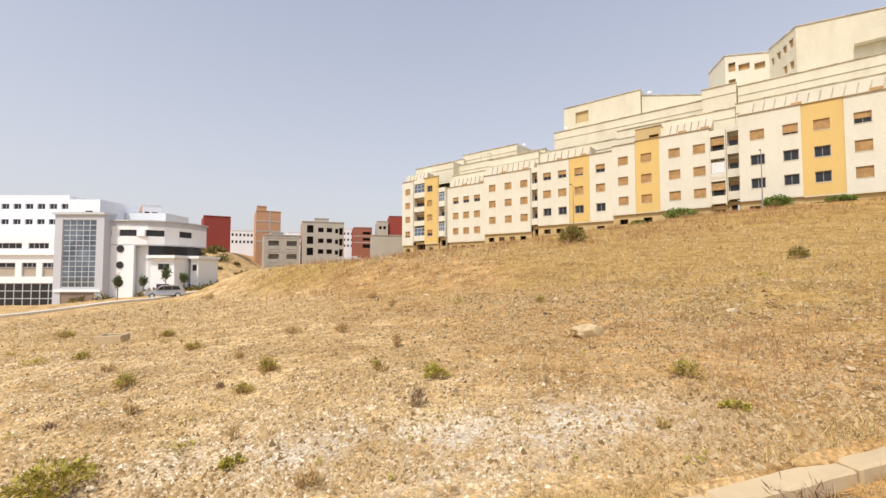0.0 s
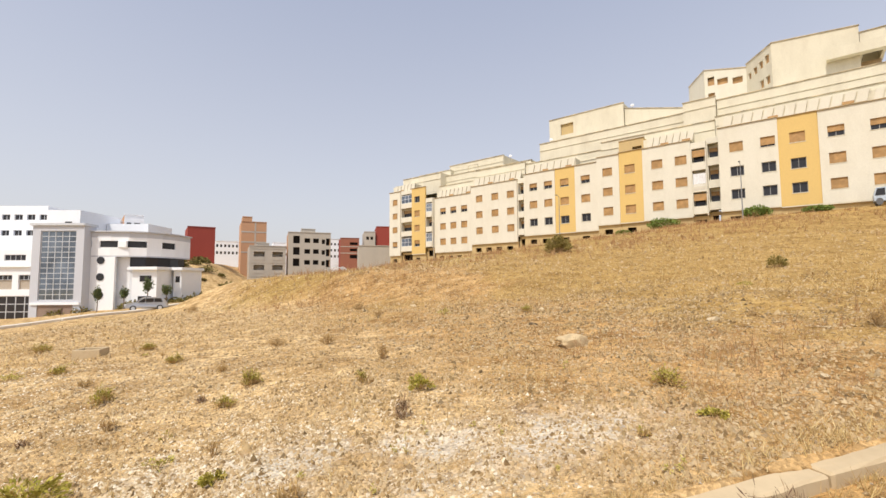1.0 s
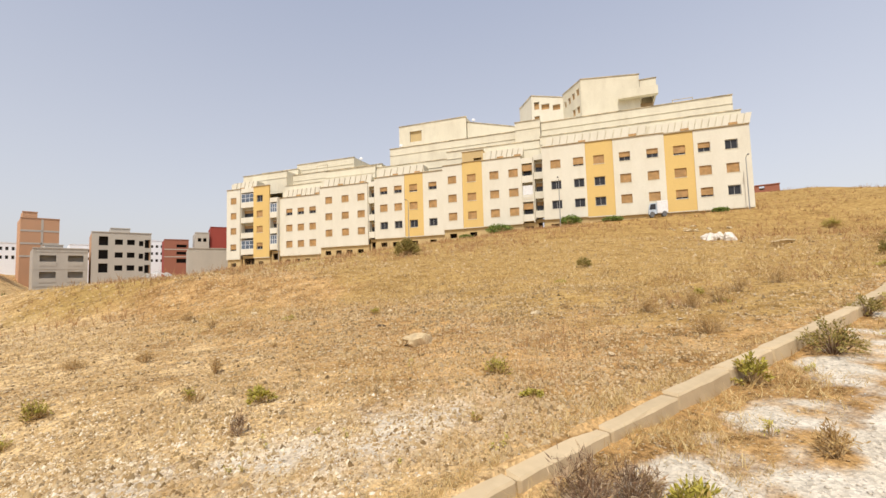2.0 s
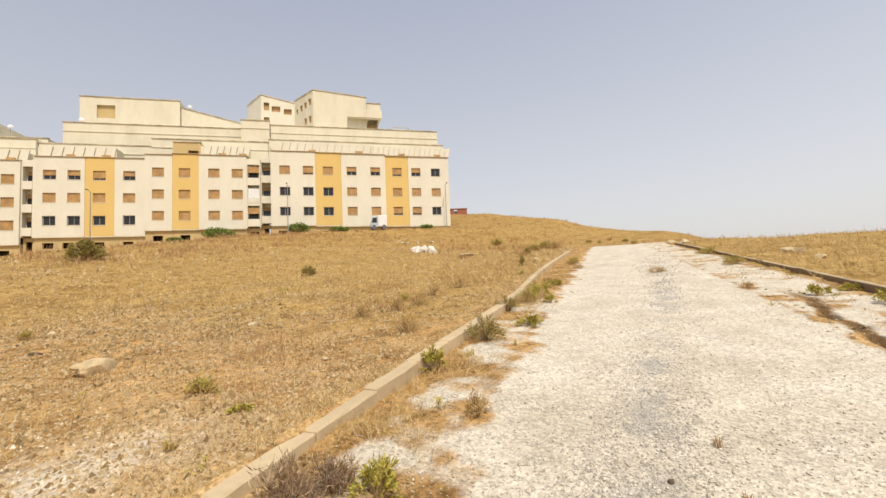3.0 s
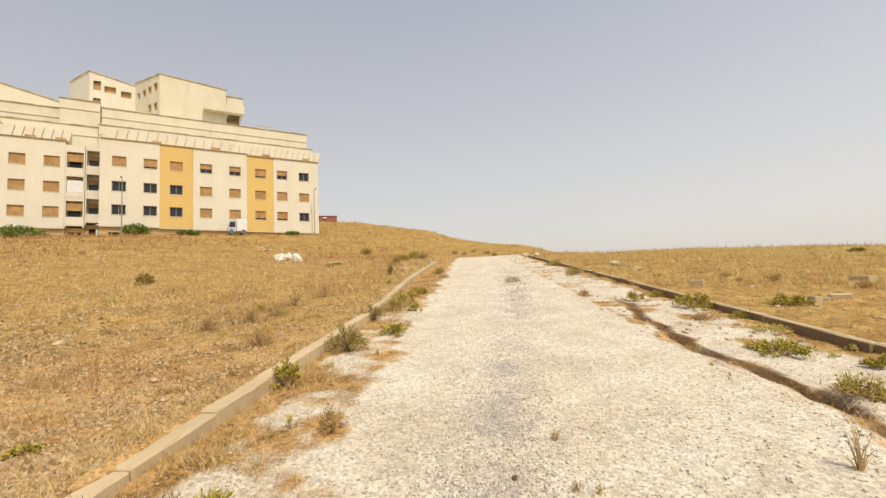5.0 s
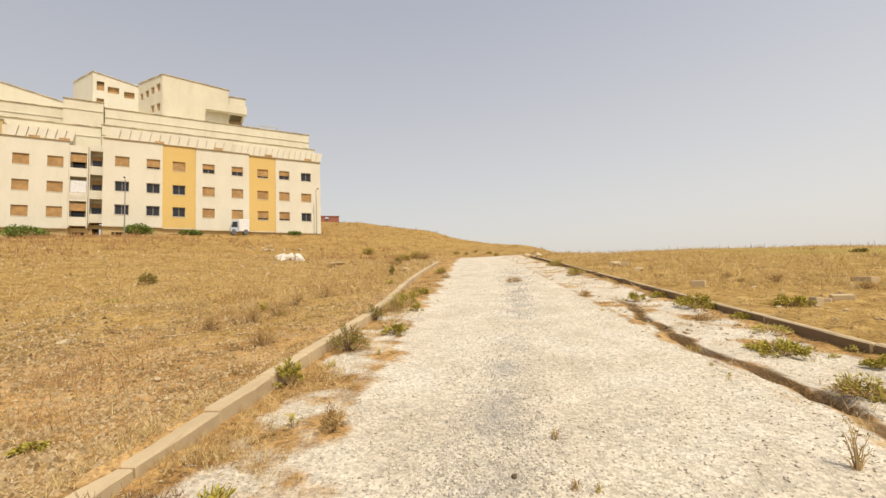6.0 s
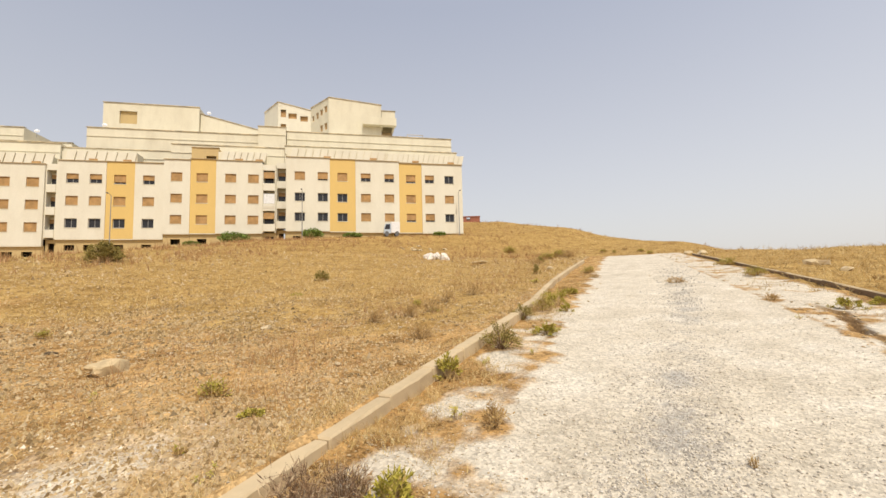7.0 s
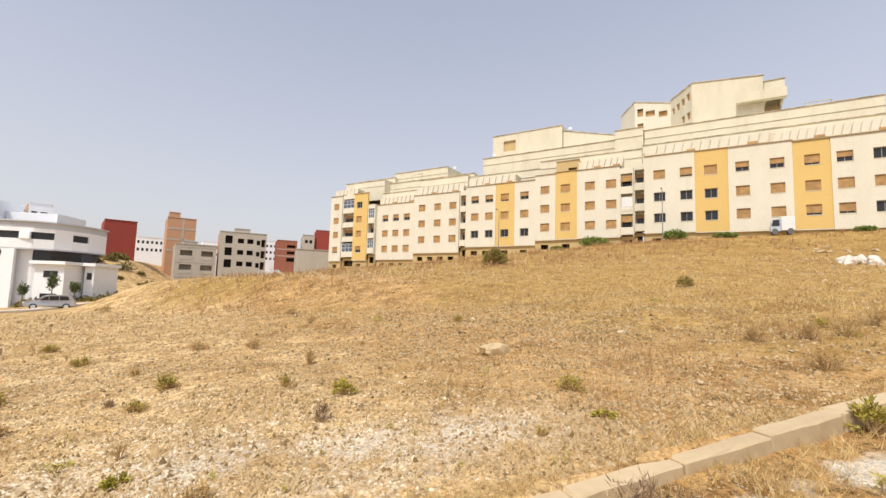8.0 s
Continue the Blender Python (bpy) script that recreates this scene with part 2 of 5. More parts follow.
def axis_steps(lo, hi, fine, near, grow):
    out = [0.0]
    step = fine
    while out[-1] < hi:
        out.append(out[-1] + step)
        if out[-1] > near:
            step *= grow
    neg = [0.0]
    step = fine
    while neg[-1] > lo:
        neg.append(neg[-1] - step)
        if neg[-1] < -near:
            step *= grow
    return np.array(neg[:0:-1] + out)


S = axis_steps(-2600, 2600, 0.11, 15, 1.034)
N = axis_steps(-2600, 2600, 0.07, 11, 1.037)
SS, NN = np.meshgrid(S, N, indexing="ij")
GX, GY = spot(SS, NN)
GZ = ground(GX, GY)
idx = np.arange(SS.size).reshape(SS.shape)
quads = np.stack([idx[:-1, :-1], idx[1:, :-1], idx[1:, 1:], idx[:-1, 1:]], -1).reshape(-1, 4)


def gravel_cover(s, n):
    """Where pale crushed stone lies: the road, its right verge and a strip in the field."""
    x, y = spot(s, n)
    w = 0.45 * wobble(x, y, 0.8, 5.0) + 0.3 * wobble(x, y, 0.3, 4.0)
    road = smooth((1.1 + w * 0.8 - n) / 0.6) * smooth((n + 3.5 + 0.3 * w) / 0.4) * smooth((46 + w - s) / 3)
    verge = 0.85 * smooth(0.58 + 1.5 * w) * smooth((1.80 + 0.35 * w - n) / 0.2) * smooth((n - 0.8) / 0.3) * smooth((15 - s) / 9)
    strip = 0.47 * np.exp(-((n - 3.85 + 0.18 * s) / (0.75 + 0.06 * np.clip(-s, 0, 6))) ** 2) * smooth((s + 4) / 4) * smooth((4.8 - s) / 3) * smooth(0.7 + 1.1 * w)
    right = smooth((n + 5.2) / 0.3) * smooth((-3.2 - n) / 0.3) * smooth(0.66 + 1.2 * w) * 0.78
    ditch = smooth((np.abs(n - trench_n(s)) - 0.08) / 0.06) * smooth((13 - s) / 3) + smooth((s - 10) / 3)
    return np.clip(np.maximum.reduce([road, verge, strip, right * (s < 48)]) * np.clip(ditch, 0, 1), 0, 1)


def straw_cover(s, n):
    """Where dry grass stands thick: the crown of the hill, the verges and the fields further up."""
    x, y = spot(s, n)
    w = 0.5 * wobble(x, y, 5.0, 7.0) + 0.35 * wobble(x, y, 1.4, 8.0)
    hill = smooth((n - 25) / 13 + 0.5 * w) * smooth((s + 12) / 16)
    up = smooth((s - 3.5 + 5 * w) / 13)
    field = smooth((-5.0 - n) / 0.8 + 0.5 * w)
    low = 0.35 * smooth(0.4 + w) * smooth((s + 4) / 7)
    return np.clip(np.maximum.reduce([hill, up * smooth(np.maximum((n - 2.2) / 0.6, (s - 45) / 4)), field, low * (n > 2.3)]), 0, 1)


m, n_, l_, b_ = material("dry_stony_ground", 0.95, 0.0, 0.1)
at = n_.new("ShaderNodeAttribute")
at.attribute_name = "cover"
sep = n_.new("ShaderNodeSeparateColor")
l_.new(at.outputs["Color"], sep.inputs[0])
earth = ramp(n_, l_, noise_node(n_, l_, 1.1, 8, 0.7), [(0.30, (0.36, 0.23, 0.10)), (0.5, (0.56, 0.385, 0.185)), (0.72, (0.72, 0.55, 0.32))])
straw = ramp(n_, l_, noise_node(n_, l_, 2.6, 8, 0.75), [(0.28, (0.22, 0.132, 0.043)), (0.5, (0.38, 0.243, 0.085)), (0.72, (0.54, 0.385, 0.16))])
pale = ramp(n_, l_, noise_node(n_, l_, 1.2, 10, 0.68), [(0.30, (0.50, 0.435, 0.335)), (0.5, (0.62, 0.55, 0.44)), (0.70, (0.70, 0.64, 0.54))])
vor = n_.new("ShaderNodeTexVoronoi")
vor.inputs["Scale"].default_value = 34.0
geo = n_.new("ShaderNodeNewGeometry")
l_.new(geo.outputs["Position"], vor.inputs["Vector"])
stone = ramp(n_, l_, vor.outputs["Color"], [(0.25, (0.72, 0.72, 0.72)), (0.75, (1.15, 1.15, 1.15))])
patch = ramp(n_, l_, noise_node(n_, l_, 0.55, 7, 0.72), [(0.34, (0.66, 0.60, 0.52)), (0.50, (0.96, 0.95, 0.93)), (0.68, (1.16, 1.16, 1.15))])
# grit tones; the dark end also paints in small shadows between stones
grit_and_shade = ramp(n_, l_, noise_node(n_, l_, 7.0, 6, 0.8), [(0.38, (0.34, 0.30, 0.26)), (0.47, (0.98, 0.98, 0.98)), (0.66, (1.22, 1.22, 1.22))])
earth = mix(n_, l_, 0.8, earth, stone, "MULTIPLY")
earth = mix(n_, l_, 0.9, mix(n_, l_, 0.9, earth, patch, "MULTIPLY"), grit_and_shade, "MULTIPLY")
# shadows under clods, painted as dark lines along the contour
clod_shade = ramp(n_, l_, noise_node(n_, l_, 3.2, 7, 0.75, (0.6, 1.5, 1.5)), [(0.34, (0.50, 0.44, 0.37)), (0.44, (1.0, 1.0, 1.0)), (0.7, (1.10, 1.10, 1.10))])
earth = mix(n_, l_, 0.85, earth, clod_shade, "MULTIPLY")
soil = n_.new("ShaderNodeAttribute")
soil.attribute_name = "soil"
earth = mix(n_, l_, soil.outputs["Fac"], earth, mix(n_, l_, 1.0, earth, (0.79, 0.70, 0.585), "MULTIPLY"))
straw = mix(n_, l_, 0.8, mix(n_, l_, 0.95, straw, patch, "MULTIPLY"), grit_and_shade, "MULTIPLY")
pale = mix(n_, l_, 0.8, pale, stone, "MULTIPLY")
brk = noise_node(n_, l_, 6.0, 9, 0.82)


def broken(channel, lo=0.70, hi=0.90):
    mm = n_.new("ShaderNodeMath")
    mm.operation = "ADD"
    l_.new(channel, mm.inputs[0])
    l_.new(brk, mm.inputs[1])
    return ramp(n_, l_, mm.outputs[0], [(lo, (0, 0, 0)), (hi, (1, 1, 1))])


col = mix(n_, l_, broken(sep.outputs["Green"]), earth, straw)
col = mix(n_, l_, broken(sep.outputs["Red"], 0.62, 1.02), col, pale)
rut = n_.new("ShaderNodeAttribute")
rut.attribute_name = "rut"
col = mix(n_, l_, broken(rut.outputs["Fac"]), col, mix(n_, l_, 0.8, (0.40, 0.375, 0.335), stone, "MULTIPLY"))
col = mix(n_, l_, sep.outputs["Blue"], col, (0.34, 0.29, 0.075))
# alpha: ditch soil in a brown darkened to include the ditch's shade
col = mix(n_, l_, at.outputs["Alpha"], (0.13, 0.08, 0.042), col)
l_.new(col, b_.inputs["Base Color"])
hs = n_.new("ShaderNodeMath")
hs.operation = "ADD"
l_.new(vor.outputs["Distance"], hs.inputs[0])
l_.new(noise_node(n_, l_, 30.0, 4), hs.inputs[1])
hc = n_.new("ShaderNodeMath")
hc.operation = "MULTIPLY_ADD"
hc.inputs[1].default_value = 2.5
l_.new(noise_node(n_, l_, 6.5, 6, 0.7), hc.inputs[0])
l_.new(hs.outputs[0], hc.inputs[2])
bump(n_, l_, b_, hc.outputs[0], 0.55, 0.025)
GROUND = m
earth_ob = link_mesh("ground", np.stack([GX, GY, GZ], -1), quads, GROUND)
tagged(earth_ob, "dry straw-coloured hillside with stony earth and a gravel road", "ground", "", "structure")
cover = np.zeros((SS.size, 4), np.float32)
cover[:, 0], cover[:, 1], cover[:, 3] = gravel_cover(SS, NN).ravel(), straw_cover(SS, NN).ravel(), 1
green = smooth((NN - 31) / 7) * smooth((46 - NN) / 8) * smooth(0.2 + wobble(GX, GY, 6.0, 11.0)) * smooth((40 - SS) / 15) * 0.55 * smooth((SS + 25) / 10)
green = np.maximum(green, 0.55 * smooth((-14 - NN) / 14) * smooth(0.5 + wobble(GX, GY, 9.0, 12.0)))
cover[:, 2] = green.ravel()
ditch_shade = smooth((0.13 + 0.04 * np.sin(7.3 * SS) - np.abs(NN + 0.03 - trench_n(SS))) / 0.05) * smooth((12 - SS) / 2) * smooth((SS + 20) / 5)   # bare soil of the washed-out ditch, with its shade painted in
cover[:, 3] = 1.0 - 0.85 * ditch_shade.ravel()
def track_crown(s, n):
    """The strip of coarse grey stone that wheels have left between the two tracks."""
    return np.exp(-((n + 0.05 + 0.135 * s - 0.04 * np.clip(s - 10, 0, 20)) / (0.30 + 0.012 * s)) ** 2) * smooth((s + 3) / 4) * smooth((30 - s) / 15)


browner = earth_ob.data.attributes.new("soil", "FLOAT", "POINT")     # the earth turns from pale marl to brown loam up the slope
browner.data.foreach_set("value", smooth((SS + 0.12 * NN - 0.8 + 0.8 * wobble(GX, GY, 1.7, 44.0)) / 3.5).ravel().astype(np.float32))
worn = earth_ob.data.attributes.new("rut", "FLOAT", "POINT")
worn.data.foreach_set("value", (0.34 * track_crown(SS, NN) * (0.7 + 0.5 * wobble(GX, GY, 0.6, 41.0))).ravel().astype(np.float32))
att = earth_ob.data.color_attributes.new("cover", "FLOAT_COLOR", "POINT")
att.data.foreach_set("color", cover.ravel())
for p in earth_ob.data.polygons:
    p.use_smooth = True

# ---- the long block of flats ----
FX, FY, FAZ = -8.65, 94.98, -41.5      # left end of its front, and the front's turn
flats = thing("apartment_building", pose(FX, FY, 0.15, 0, 0, FAZ), "long stepped cream apartment block with yellow strips on the hill", "building")
W_HALF = 0.72
COPING = painted("rust_stained_coping", (0.40, 0.30, 0.18), (0.62, 0.52, 0.34), 0.9)


def slatted(x0, x1, y, z0, z1, pitch=0.11):
    """A roller shutter: one sheet with a groove between its slats."""
    rows_ = max(1, round((z1 - z0) / pitch))
    prof = [(y + 0.05, z0)]
    for i in range(rows_):
        a_, b_ = z0 + i * (z1 - z0) / rows_, z0 + (i + 1) * (z1 - z0) / rows_
        prof += [(y + 0.012, a_ + 0.001), (y, a_ + 0.02), (y, b_ - 0.015), (y + 0.012, b_ - 0.001)]
    prof.append((y + 0.05, z1))
    bm = prism(bmesh.new(), prof, -x1, -x0)
    bm.transform(Matrix.Rotation(radians(90), 4, "Z"))
    return bm


def window_unit(k, z, b, kind, wide=W_HALF, tall=0.62):
    """A window at k along the front: a reveal with frame, and a roller shutter down (s), half down (h) or up (d)."""
    ob = part("window", boxes((k - wide, k + wide, b + 0.20, b + 0.26, z - tall, z - tall + 0.06), (k - wide, k + wide, b + 0.20, b + 0.26, z + tall - 0.06, z + tall),
                              (k - wide, k - wide + 0.06, b + 0.20, b + 0.26, z - tall + 0.06, z + tall - 0.06), (k + wide - 0.06, k + wide, b + 0.20, b + 0.26, z - tall + 0.06, z + tall - 0.06),
                              (k - 0.022, k + 0.022, b + 0.215, b + 0.255, z - tall + 0.06, z + tall - 0.06)), SASH, flats)
    part("pane", boxes((k - wide + 0.06, k + wide - 0.06, b + 0.23, b + 0.245, z - tall + 0.06, z + tall - 0.06)), GLASS, ob)
    part("sill", boxes((k - wide - 0.08, k + wide + 0.08, b - 0.035, b + 0.19, z - tall - 0.06, z - tall)), CREAM, ob)
    if kind != "d":
        low = z - tall + {"s": 0.0, "h": 0.55, "q": 0.25}[kind]
        part("shutter", slatted(k - wide, k + wide, b + 0.13, low, z + tall), SHUTTER, ob)
    return ob


def balcony_unit(k0, k1, z, b, kind):
    """A loggia one storey high in a bay: open (o), glazed white (w) or with its shutter partly down (h)."""
    wide = (k1 - k0) / 2
    ob = part("balcony", boxes((k0, k1, b - 0.12, b + 1.2, z - 1.5, z - 1.36), (k0, k1, b - 0.12, b - 0.02, z - 1.36, z - 0.45)), WHITE, flats)
    part("back_wall", boxes((k0, k1, b + 0.85, b + 0.92, z - 1.36, z + 1.45)), CREAM, ob)
    # dark door, widened so that it gives the loggia its shade by colour
    part("loggia_shade_door", boxes((k0 + 0.1, k0 + 0.1 + 1.5 * wide, b + 0.79, b + 0.845, z - 1.34, z + 0.95)), GLASS, ob)
    part("door_blind", boxes((k0 + 0.1, k0 + 0.1 + 1.5 * wide, b + 0.74, b + 0.785, z + 0.45, z + 0.98)), SHUTTER, ob)
    if kind == "w":
        bm = bmesh.new()
        for i in range(4):
            x = k0 + i * (k1 - k0 - 0.06) / 3
            box(bm, x, x + 0.06, b - 0.02, b + 0.05, z - 0.45, z + 1.2)
        for zz in (z - 0.45, z + 0.35, z + 1.14):
            box(bm, k0 + 0.07, k1 - 0.07, b - 0.015, b + 0.045, zz, zz + 0.06)
        part("glazing_frame", bm, FRAME, ob)
        part("glazing", boxes((k0 + 0.03, k1 - 0.03, b + 0.005, b + 0.02, z - 0.38, z + 1.13)), BLUEGLASS, ob)
    if kind == "p":
        part("shutter", slatted(k0 + 0.04, k1 - 0.04, b + 0.06, z - 0.4, z + 1.0, 0.16), FRAME, ob, "pale closed shutter")
        part("drying_rack", boxes((k0 + 0.1, k1 - 0.1, b - 0.4, b - 0.36, z - 0.75, z - 0.70), (k0 + 0.1, k0 + 0.14, b - 0.36, b - 0.123, z - 0.75, z - 0.71), (k1 - 0.14, k1 - 0.1, b - 0.36, b - 0.123, z - 0.75, z - 0.71)), FRAME, ob)
    if kind == "h":
        part("shutter", slatted(k0 + 0.04, k1 - 0.04, b + 0.06, z + 0.3, z + 1.2), SHUTTER, ob)
    return ob


# a bay: from, to, foot, top, how far its face stands back, paint, rows' heights, windows (place, kinds from the top row down)
R_A, R_F, R_K, R_M, R_P = (18.05, 14.95, 12.05), (17.55, 14.55, 11.60), (17.05, 14.05, 11.05), (16.35, 13.40, 10.45), (18.0, 15.05, 12.1, 8.95)
R_N = (15.0, 12.0, 8.98)
BAYS = [
    (81.3, 87.7, 9.75, 20.40, 0.00, WHITE, R_A, [(82.5, "hsq"), (85.6, "dsd")]),
    (77.8, 81.3, 9.80, 20.40, 0.12, YELLOW, R_A, [(79.6, "qsq")]),
    (71.3, 77.8, 9.85, 20.60, 0.00, WHITE, R_A, [(72.8, "hss"), (76.3, "hss")]),
    (67.6, 71.3, 9.95, 20.70, 0.14, YELLOW, R_A, [(69.4, "sdd")]),
    (61.5, 67.6, 10.05, 20.75, 0.00, WHITE, R_A, [(63.4, "sdd"), (66.6, "qdd")]),
]
BAYS += [
    (52.1, 58.2, 9.75, 20.05, 0.60, WHITE, R_F, [(54.0, "sss"), (57.0, "sss")]),
    (48.8, 52.1, 9.70, 20.15, 0.70, YELLOW, R_F, [(50.3, "sss")]),
    (45.5, 48.8, 9.65, 19.95, 0.60, WHITE, R_F, [(47.1, "sss")]),
    (41.9, 45.5, 8.95, 19.40, 0.85, WHITE, R_K, [(43.6, "hsd")]),
    (38.5, 41.9, 8.95, 19.45, 0.97, YELLOW, R_K, [(40.1, "qsd")]),
    (32.9, 38.5, 8.95, 19.40, 0.85, WHITE, R_K, [(34.6, "hsd"), (37.3, "hsd")]),
    (21.8, 31.6, 8.05, 18.75, 0.60, WHITE, R_M, [(23.7, "sss"), (27.1, "sss"), (30.3, "sss")]),
    (12.7, 21.8, 6.95, 17.75, 0.90, WHITE, R_N, [(14.8, "hss"), (17.4, "hss"), (20.0, "hss")]),
    (7.2, 10.9, 6.80, 20.30, 0.00, YELLOW, R_P, [(8.7, "dssh")]),
    (3.9, 7.2, 6.75, 20.20, 0.90, WHITE, R_P, []),
    (0.6, 3.9, 6.70, 20.20, 0.00, WHITE, R_P, [(2.3, "sssq")]),
]
for k0, k1, z0, z1, b, paint, rows, wins in BAYS:
    if k0 == 3.9:
        continue
    holes = [(k - W_HALF, k + W_HALF, z - 0.62, z + 0.62) for k, kinds in wins for z in rows]
    face = part("wall", panel(bmesh.new(), k0, k1, z0, z1, b, 0.35, holes), paint, flats)
    part("coping", boxes((k0 - 0.05, k1 + 0.05, b - 0.14, b + 0.45, z1 + 0.003, z1 + 0.09), bevel=0.02), COPING, face)
    part("plinth", panel(bmesh.new(), k0, k1, z0 - 6.5, z0 - 0.003, b + 0.3, 0.3, [(k0 + 0.9 + 2.2 * i, k0 + 2.1 + 2.2 * i, z0 - 1.5, z0 - 0.75) for i in range(max(1, int((k1 - k0) / 2.4)))]), PLINTH, face)
    part("soffit", boxes((k0, k1, b + 0.003, b + 0.296, z0 - 0.12, z0 - 0.006)), CREAM, face)
    for k, kinds in wins:
        for z, kind in zip(rows, kinds):
            window_unit(k, z, b, kind)
# near-black sheets that stand in for the shade inside the rooms
part("room_shade_sheet", boxes((0.9, 60.9, 2.6, 2.7, 1.5, 17.0), (61.6, 87.4, 1.6, 1.7, 4.5, 20.0)), DARK, flats)
# columns of loggias between the bays
for k0, k1, b, rows, kinds in ((58.2, 60.0, 0.75, (17.4, 14.45, 11.5), "hph"), (60.0, 61.5, 1.3, (17.9, 14.9, 12.0), "ooo"), (31.6, 32.9, 0.9, (16.6, 13.6, 10.6), "ooo"),
                               (10.9, 12.7, 0.20, (15.6, 12.6, 9.6), "wow"), (3.9, 7.2, 0.25, (18.0, 15.05, 12.1, 8.95), "woow")):
    top = rows[0] + 2.3
    for z, kind in zip(rows, kinds):
        balcony_unit(k0 + 0.12, k1 - 0.12, z, b, kind)
    part("wall", boxes((k0, k0 + 0.12, b - 0.02, b + 1.6, rows[-1] - 1.7, top), (k1 - 0.12, k1, b - 0.02, b + 1.6, rows[-1] - 1.7, top), (k0 + 0.12, k1 - 0.12, b - 0.02, b + 1.6, rows[0] + 1.46, top)), WHITE, flats)
    part("plinth", panel(bmesh.new(), k0, k1, rows[-1] - 7, rows[-1] - 1.71, b + 0.5, 0.3, [(k0 + 0.3, k1 - 0.3, rows[-1] - 3.4, rows[-1] - 2.2)]), PLINTH, flats)
# side walls
part("side_wall", boxes((87.35, 87.7, 0.36, 16.0, 3.0, 20.38)), WHITE, flats)
part("side_wall", boxes((0.6, 0.95, 0.36, 16.0, 0.0, 20.18)), WHITE, flats)


def storey_block(k0, k1, b0, b1, z0, z1, paint=CREAM, holes=(), z1r=None):
    """A set-back storey with a slightly proud parapet; z1r lets its top fall towards the far end."""
    bm = panel(bmesh.new(), k0, k1, z0, z1, b0, 0.3, holes)
    box(bm, k0, k0 + 0.3, b0 + 0.3, b1, z0, z1)
    box(bm, k1 - 0.3, k1, b0 + 0.3, b1, z0, z1)
    box(bm, k0 + 0.3, k1 - 0.3, b1 - 0.3, b1, z0, z1)
    box(bm, k0 + 0.3, k1 - 0.3, b0 + 0.3, b1 - 0.3, z1 - 0.9, z1 - 0.7)
    if z1r is not None:
        for v in bm.verts:
            if v.co.z > z1 - 1.0:
                v.co.z += (z1r - z1) * (v.co.x - k0) / (k1 - k0)
    ob = part("upper_storey", bm, paint, flats)
    cop = boxes((k0 - 0.08, k1 + 0.08, b0 - 0.12, b0 + 0.34, z1 + 0.004, z1 + 0.08))
    if z1r is not None:
        for v in cop.verts:
            v.co.z += (z1r - z1) * (v.co.x - k0) / (k1 - k0)
    part("coping", cop, RUST, ob)
    if z1 - z0 > 2.5 and z1r is None and not holes:
        part("string_course", boxes((k0, k1, b0 - 0.09, b0 - 0.003, z1 - 1.28, z1 - 1.16)), CREAM, ob)
    return ob


for row in ((61.0, 87.6, 2.6, 14, 19.5, 23.2), (61.0, 87.3, 4.8, 14, 22.4, 26.2), (45.5, 60.9, 3.0, 12, 19.0, 22.9), (32.0, 45.4, 3.4, 12, 18.5, 21.9),
            (34.0, 56.8, 4.8, 13, 22.0, 25.4), (56.9, 60.9, 4.2, 14, 22.0, 26.6), (21.5, 31.9, 3.0, 12, 18.0, 22.3), (12.0, 21.4, 3.2, 12, 17.0, 20.6),
            (1.2, 12.0, 3.6, 12, 19.5, 23.7), (11.0, 24.5, 8.0, 16, 20.0, 26.0), (3.0, 12.0, 7.0, 16, 22.0, 24.9), (12.0, 31.9, 5.5, 14, 20.0, 23.2)):
    storey_block(*row)
storey_block(34.0, 47.3, 8.8, 20, 24.0, 30.8, CREAM, [(36.2, 38.6, 27.6, 29.6)])
storey_block(47.4, 57.5, 9.2, 20, 24.0, 29.9, CREAM, (), 27.4)
storey_block(48.7, 52.2, 1.3, 2.9, 20.2, 22.0, PLINTH, [(50.6, 51.9, 20.35, 20.85)])
part("wall_recess", boxes((36.2, 38.6, 9.12, 9.2, 27.5, 29.7)), PLINTH, flats)
# the two towers at the top
storey_block(58.4, 63.9, 14.0, 22, 24.0, 34.7, WHITE, [(58.8, 59.7, 32.0, 33.4), (60.1, 61.5, 31.8, 32.8), (62.1, 63.4, 31.4, 32.4), (58.8, 59.7, 29.3, 30.8)], 33.5)
storey_block(67.2, 76.0, 9.0, 16, 25.0, 34.0, CREAM, (), 33.2)
storey_block(76.05, 78.4, 9.0, 14, 29.6, 32.2, CREAM)


def oblique(name, ka, ba, kb, bb, z0, z1, holes, mat):
    """A tower wall that runs askew, from one corner to another."""
    length = math.hypot(kb - ka, bb - ba)
    m_ = pose(ka, ba, 0, 0, 0, math.degrees(math.atan2(bb - ba, kb - ka)))
    bm = panel(bmesh.new(), 0, length, z0, z1, 0, 0.3, [(length * a_, length * b_, c_, d_) for a_, b_, c_, d_ in holes])
    bm.transform(m_)
    w = part(name, bm, mat, flats)
    cp = boxes((0, length, -0.1, 0.34, z1 + 0.004, z1 + 0.1))
    cp.transform(m_)
    part("coping", cp, RUST, w)
    if holes:
        sh = boxes((0.1, length - 0.1, 0.24, 0.28, holes[-1][2] - 0.3, z1 - 1.0))
        sh.transform(m_)
        part("recess", sh, SHUTTER, w)


